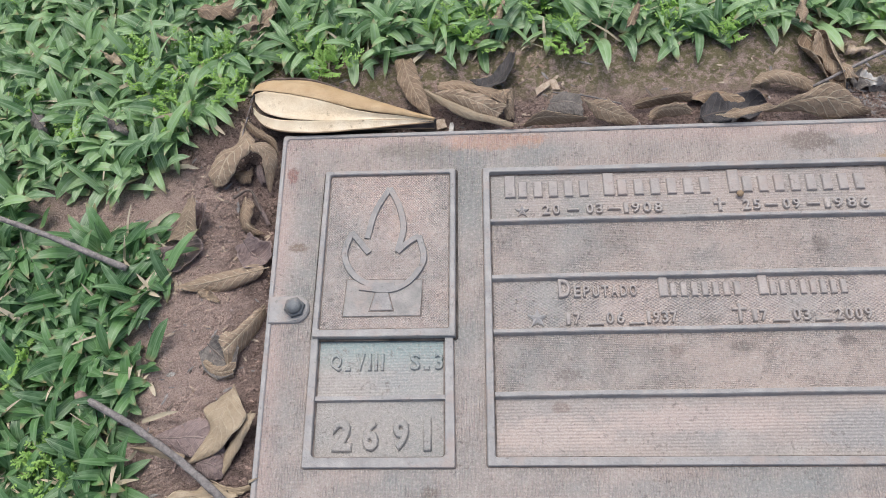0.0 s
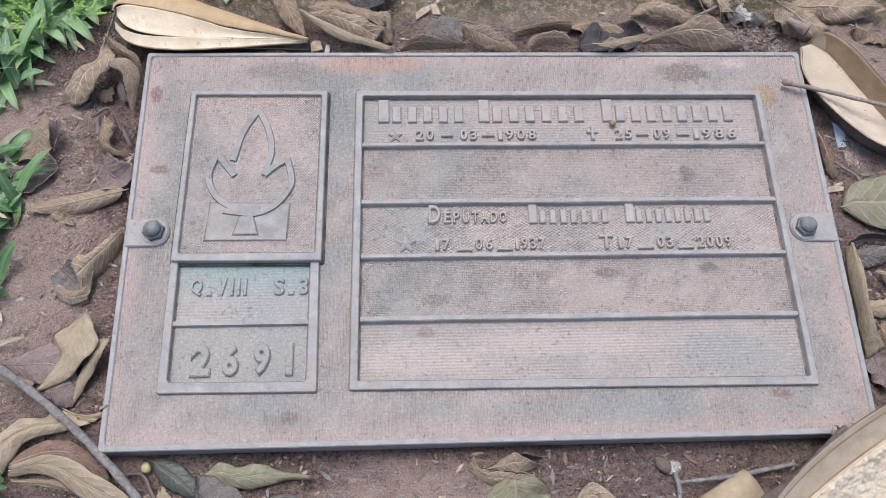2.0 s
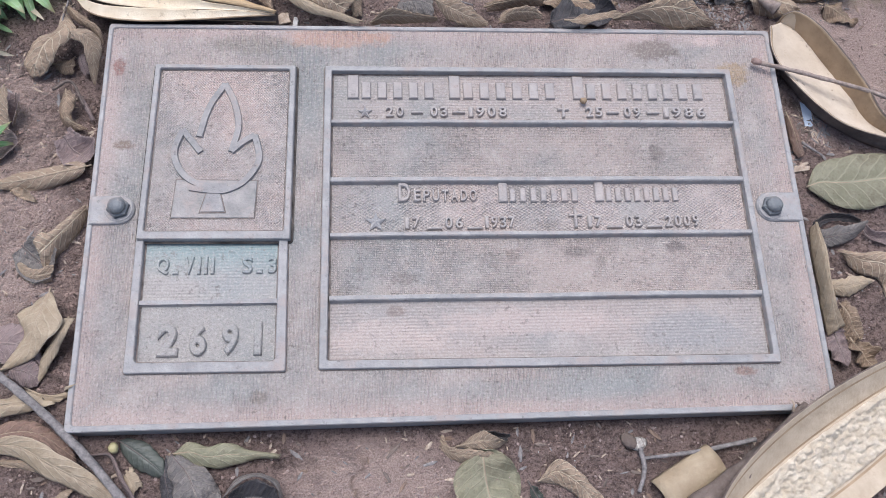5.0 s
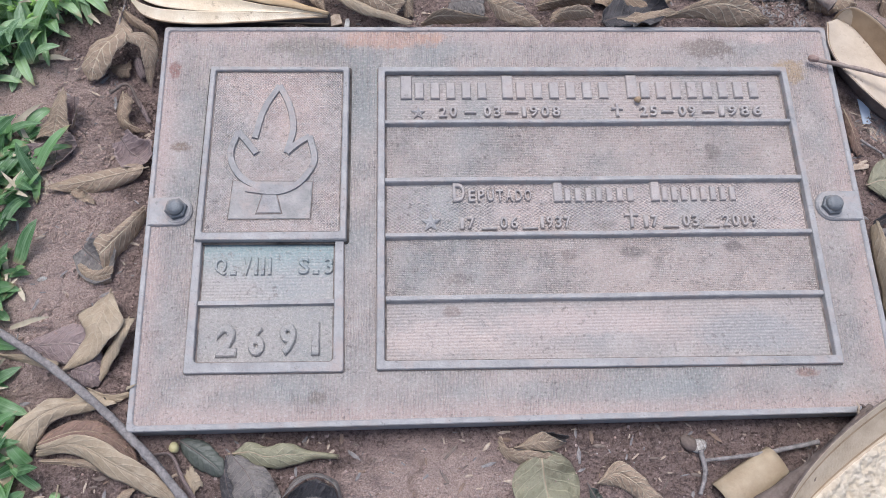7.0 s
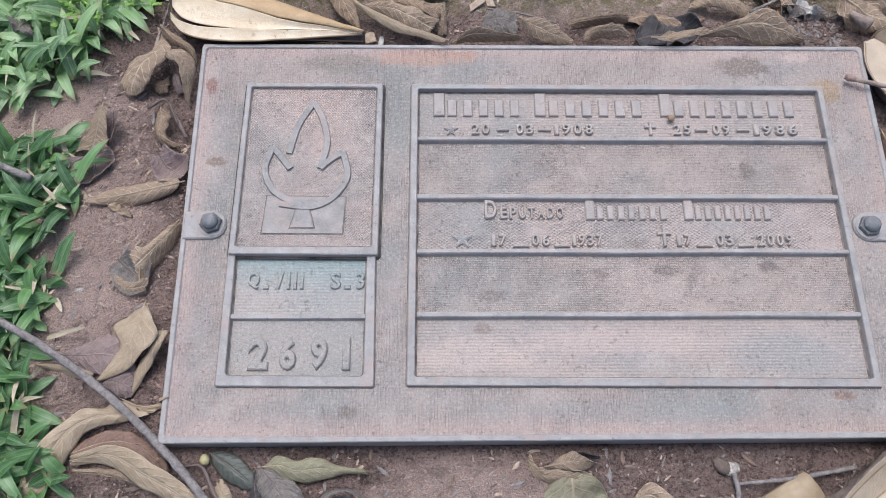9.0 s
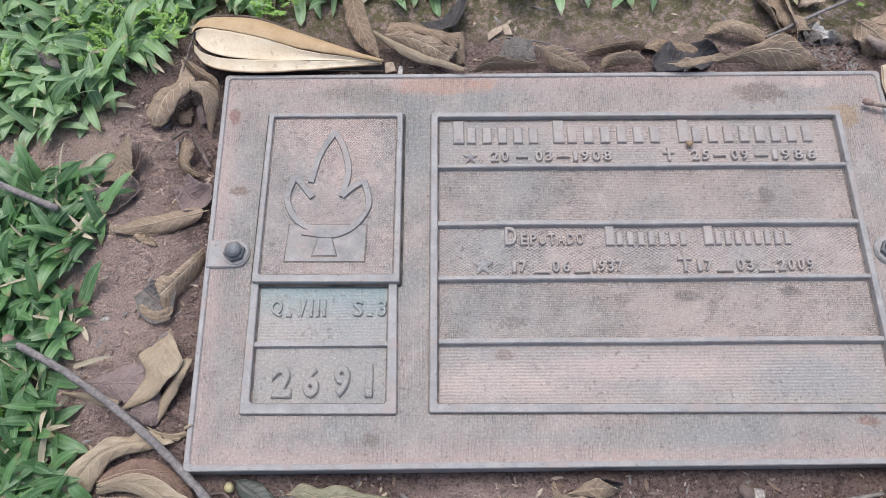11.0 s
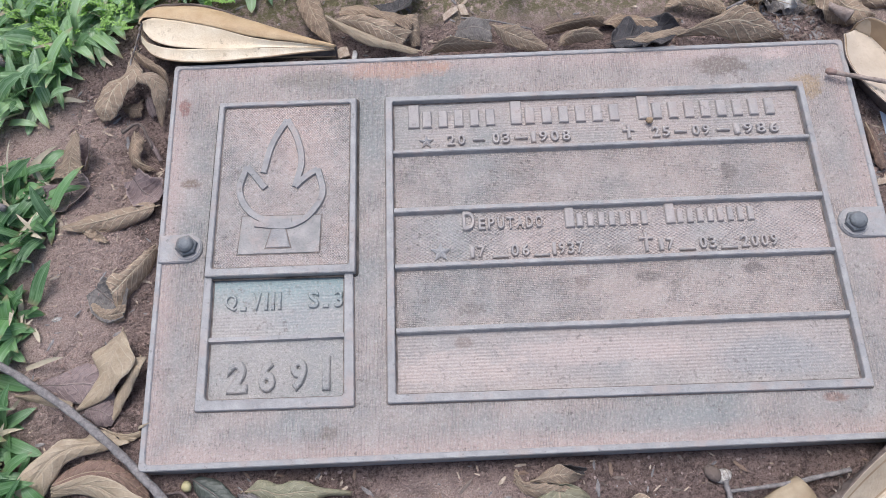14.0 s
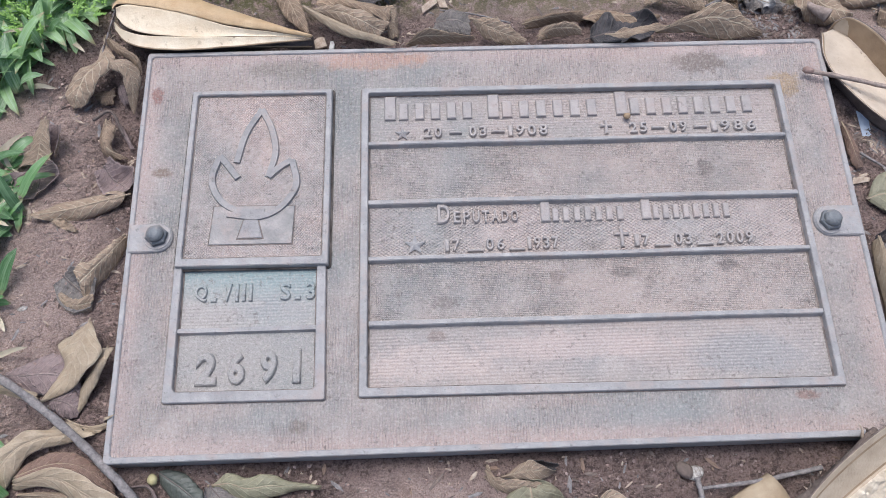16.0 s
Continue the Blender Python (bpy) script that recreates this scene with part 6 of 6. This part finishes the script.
def scatter(name, label, category, count, region, size, mats, flat=1.0, seed=1, long=1.0):
    """Uncountable crumbs or splinters on the soil, as one object."""
    rng = np.random.default_rng(seed)
    ico = np.array([(0, 0, 1), (0.9, 0, 0.3), (0.28, 0.85, 0.3), (-0.72, 0.53, 0.3), (-0.72, -0.53, 0.3), (0.28, -0.85, 0.3), (0.5, 0.4, -0.6), (-0.5, 0.4, -0.6), (0.0, -0.6, -0.6)])
    tri = [(0, 1, 2), (0, 2, 3), (0, 3, 4), (0, 4, 5), (0, 5, 1), (1, 6, 2), (2, 6, 7), (2, 7, 3), (3, 7, 4), (4, 7, 8), (4, 8, 5), (5, 8, 1), (1, 8, 6)]
    verts, faces, index = [], [], []
    while len(faces) < count * len(tri):
        x, y = rng.uniform(region[0], region[1]), rng.uniform(region[2], region[3])
        if abs(x) < 0.303 and -0.356 < y < 0.003:
            continue
        if vnoise(x, y, 0.05, 6 + seed) < -0.5 + rng.random() * 0.6:
            continue
        s = size[0] * (size[1] / size[0]) ** (rng.random() ** 2.2)
        p = ico * (1 + 0.35 * (rng.random((9, 1)) - 0.5)) * np.array([s * long * (0.6 + 0.8 * rng.random()), s, s * flat])
        t = rng.random() * 6.3
        c, d = math.cos(t), math.sin(t)
        q = np.stack([x + c * p[:, 0] - d * p[:, 1], y + d * p[:, 0] + c * p[:, 1], p[:, 2] + ground_z(x, y) + s * flat * 0.35], -1)
        k = len(verts)
        verts += q.tolist()
        faces += [(a + k, b + k, e + k) for a, b, e in tri]
        index += [int(rng.integers(len(mats)))] * len(tri)
    ob = new(name, mesh_data(name, verts, faces, mats, index, flat=True))
    return tagged(ob, label, category, kind="stuff")


AREA = (-0.62, 0.46, -0.48, 0.16)
scatter("soil_crumbs", "loose crumbs of reddish-brown soil", "soil crumbs", 13000, AREA, (0.0004, 0.0017), (SOIL, SOIL_DARK), 0.6, 2)
scatter("wood_splinters", "small pale and brown wood splinters on soil", "wood splinters", 520, AREA, (0.0007, 0.0020), (CHIP, TWIG, BARK), 0.4, 3, 4.5)
scatter("pale_grit", "tiny pale grit grains on soil", "grit", 500, AREA, (0.0003, 0.0010), (CHIP, WHITE), 0.8, 4)
scatter("wood_splinters", "dry leaf crumbs and splinters over the soil", "leaf litter", 900, (-0.40, 0.46, -0.46, 0.13), (0.0008, 0.0022), (CHIP, TWIG, BARK, RUST), 0.35, 8, 3.2)
scatter("soil_crumbs", "pinkish crumbs of dry soil", "soil crumbs", 5000, (-0.42, 0.46, -0.46, 0.13), (0.0004, 0.0017), (SOIL_PINK, SOIL_DARK), 0.6, 9)
STRIP = (-0.47, -0.30, -0.34, 0.06)
scatter("soil_crumbs", "fine crumbs of soil between grass and plaque", "soil crumbs", 7000, STRIP, (0.0004, 0.0019), (SOIL, SOIL_DARK, SOIL), 0.7, 12)
scatter("wood_splinters", "thin brown splinters between grass and plaque", "wood splinters", 170, STRIP, (0.0006, 0.0017), (CHIP, TWIG, BARK), 0.4, 13, 4.5)
scatter("wood_splinters", "brown wood splinters heaped between pod and plaque", "wood splinters", 420, (0.302, 0.350, -0.135, 0.0), (0.0007, 0.0018), (BARK, TWIG, SOIL_DARK, CHIP), 0.5, 5, 5.5)
scatter("wood_splinters", "brown leaf litter crumbs between leaves and plaque", "leaf litter", 360, (0.235, 0.300, 0.004, 0.055), (0.0008, 0.0022), (BARK, TWIG, SOIL), 0.6, 6, 3.5)


# ---- grass ----
def in_grass(x, y):
    """How thickly the grass grows, 0 to 1."""
    wob = 0.014 * vnoise(x, y, 0.06, 11) + 0.008 * vnoise(x, y, 0.022, 12)
    left_edge = -0.418 + 0.010 * smooth(-0.05, -0.15, y) * smooth(-0.30, -0.20, y) + 0.075 * smooth(0.0, 0.09, y)
    left = smooth(0.012, -0.012, x - left_edge + wob)
    top_edge = 0.112 - 0.018 * smooth(-0.1, -0.3, x) + 0.012 * smooth(0.15, 0.25, x)
    top = smooth(-0.008, 0.016, y - top_edge + wob)
    bare = np.exp(-(((x + 0.470) / 0.095) ** 2 + ((y + 0.064) / 0.036) ** 2))
    low = smooth(-0.33, -0.36, y) * smooth(-0.42, -0.36, x)
    return np.clip(np.maximum(left * (1 - low), top) - 1.4 * bare, 0, 1)


def blades(name, label, category, spots, mat, length, width, per, seed, steep=(20, 65), droop=(0.5, 1.5), spread=0.010, nseg=6):
    """Tufts of arching blades, each blade folded along its middle."""
    rng = np.random.default_rng(seed)
    V, F, UV = [], [], []
    t = np.linspace(0, 1, nseg + 1)
    prof = np.sin(np.pi * np.clip(0.20 + 0.80 * t, 0, 1)) ** 0.55
    k = 0
    for cx, cy in spots:
        turn0 = rng.random() * 6.3
        n = int(rng.integers(per[0], per[1] + 1))
        big = rng.uniform(0.75, 1.15)
        for j in range(n):
            az = turn0 + 2 * math.pi * j / n + rng.normal(0, 0.35)
            L = rng.uniform(*length) * big
            W = rng.uniform(*width) * (0.8 + 0.2 * big)
            el0 = radians(rng.uniform(*steep))
            el = el0 - rng.uniform(*droop) * t ** 1.2
            ds = L / nseg
            h = np.concatenate([[0], np.cumsum(np.cos(el[:-1]) * ds)])
            z = np.concatenate([[0], np.cumsum(np.sin(el[:-1]) * ds)])
            bx, by = cx + rng.normal(0, spread), cy + rng.normal(0, spread)
            side = rng.normal(0, 0.12) * t ** 2 * L
            c, s = math.cos(az), math.sin(az)
            gx, gy = bx + c * h - s * side, by + s * h + c * side
            gz = np.maximum(z + float(ground_z(bx, by)), ground_z(gx, gy) + 0.002 + 0.003 * rng.random())
            w = W / 2 * prof
            w[-1] = 0.0002
            lean = rng.normal(0, 0.4)
            fold = 0.30 * w
            cl, sl = math.cos(lean), math.sin(lean)
            for sgn in (-1, 0, 1):
                off = sgn * w
                up = (fold if sgn else 0 * fold)
                V.append(np.stack([gx - s * off * cl, gy + c * off * cl, gz + up + off * sl], -1))
                UV.append(np.stack([t, np.full_like(t, 0.5 + sgn / 2)], -1))
            m = nseg + 1
            for q in range(nseg):
                F.append((k + q, k + q + 1, k + m + q + 1, k + m + q))
                F.append((k + m + q, k + m + q + 1, k + 2 * m + q + 1, k + 2 * m + q))
            k += 3 * m
    ob = new(name, mesh_data(name, np.concatenate(V), F, (mat,), uv=np.concatenate(UV)))
    return tagged(ob, label, category, kind="stuff")


def spots_in(region, step, seed, keep=1.0, lo=0.35):
    rng = np.random.default_rng(seed)
    out = []
    for x in np.arange(region[0], region[1], step):
        for y in np.arange(region[2], region[3], step):
            px, py = x + rng.uniform(-0.5, 0.5) * step, y + rng.uniform(-0.5, 0.5) * step
            if rng.random() < keep and in_grass(px, py) > lo + 0.4 * rng.random():
                out.append((px, py))
    return out


NEAR = (-0.78, 0.56, -0.52, 0.32)
near_spots = spots_in(NEAR, 0.0168, 21)
# left lower patch, where the blades' colour carries painted shade
shaded_grass = lambda p: p[0] < -0.38 and p[1] < -0.055 + 0.03 * float(vnoise(p[0], p[1], 0.05, 16))
blades("lawn_grass", "dense pale-green broad-bladed lawn grass", "grass", [p for p in near_spots if not shaded_grass(p)], GRASS, (0.028, 0.060), (0.0070, 0.0130), (4, 7), 31, (15, 78), (0.8, 2.0))
blades("lawn_grass", "dense deep-green broad-bladed lawn grass with painted-in shade", "grass", [p for p in near_spots if shaded_grass(p)] + [(-0.405, -0.372), (-0.388, -0.384), (-0.425, -0.360), (-0.372, -0.398), (-0.415, -0.395)], GRASS_SHADED, (0.024, 0.050), (0.0070, 0.0120), (5, 8), 34, (15, 75), (0.7, 1.8))
outer = [p for p in spots_in((-2.0, 2.0, -1.9, 1.9), 0.045, 22) if not (NEAR[0] < p[0] < NEAR[1] and NEAR[2] < p[1] < NEAR[3]) and math.hypot(p[0] + 0.1, p[1]) < 1.45 + 0.5 * float(vnoise(p[0], p[1], 0.2, 15))]
blades("lawn_grass", "broad-bladed green lawn grass farther off", "grass", outer, GRASS, (0.045, 0.080), (0.010, 0.016), (5, 7), 32, nseg=4)
blades("dry_grass", "withered straw blades among the grass", "dry grass", spots_in(NEAR, 0.017, 23, 0.75), STRAW, (0.012, 0.045), (0.0014, 0.0048), (1, 3), 33, (10, 60), (0.2, 1.2))


def weeds(name, label, spots, seed):
    """Low feathery weeds: short stems set with tiny leaflets."""
    rng = np.random.default_rng(seed)
    V, F, UV, k = [], [], [], 0
    for cx, cy in spots:
        for j in range(int(rng.integers(14, 24))):
            az, el, L = rng.random() * 6.3, radians(rng.uniform(25, 75)), rng.uniform(0.010, 0.024)
            d = np.array([math.cos(az) * math.cos(el), math.sin(az) * math.cos(el), math.sin(el)])
            base = np.array([cx + rng.normal(0, 0.008), cy + rng.normal(0, 0.008), 0.0])
            base[2] = ground_z(base[0], base[1]) + 0.010
            for i in range(8):
                p = base + d * L * (0.3 + 0.7 * i / 7)
                for sgn in (-1, 1):
                    a = az + sgn * rng.uniform(0.2, 1.3)
                    e = np.array([math.cos(a), math.sin(a), rng.uniform(0.0, 0.5)])
                    q = np.array([-e[1], e[0], 0.0]) * 0.0009
                    l = rng.uniform(0.0035, 0.0065) * (1 - 0.3 * i / 7)
                    V += [p - q * 0.3, p + e * l * 0.5 - q, p + e * l, p + e * l * 0.5 + q]
                    UV += [(0.3, 0.5), (0.5, 0.3), (0.8, 0.5), (0.5, 0.7)]
                    F.append((k, k + 1, k + 2, k + 3))
                    k += 4
    ob = new(name, mesh_data(name, V, F, (WEED,), uv=UV))
    return tagged(ob, label, "weeds", kind="stuff")


rng = np.random.default_rng(5)
weed_spots = [(-0.380, 0.095), (-0.372, 0.110), (-0.390, 0.080), (-0.470, 0.110), (-0.560, 0.060), (-0.420, 0.055), (-0.510, 0.010), (-0.415, 0.030), (-0.120, 0.118), (-0.025, 0.100), (-0.030, 0.115), (0.135, 0.110), (0.145, 0.120), (-0.270, 0.085), (-0.255, 0.090), (-0.545, -0.290), (-0.480, -0.300), (0.100, 0.150), (0.300, 0.115)]
weed_spots += [p for p in spots_in((-0.65, 0.4, -0.45, 0.25), 0.05, 24, 0.25)]
weeds("feathery_weeds", "small bright yellow-green feathery weeds in the lawn", weed_spots, 41)
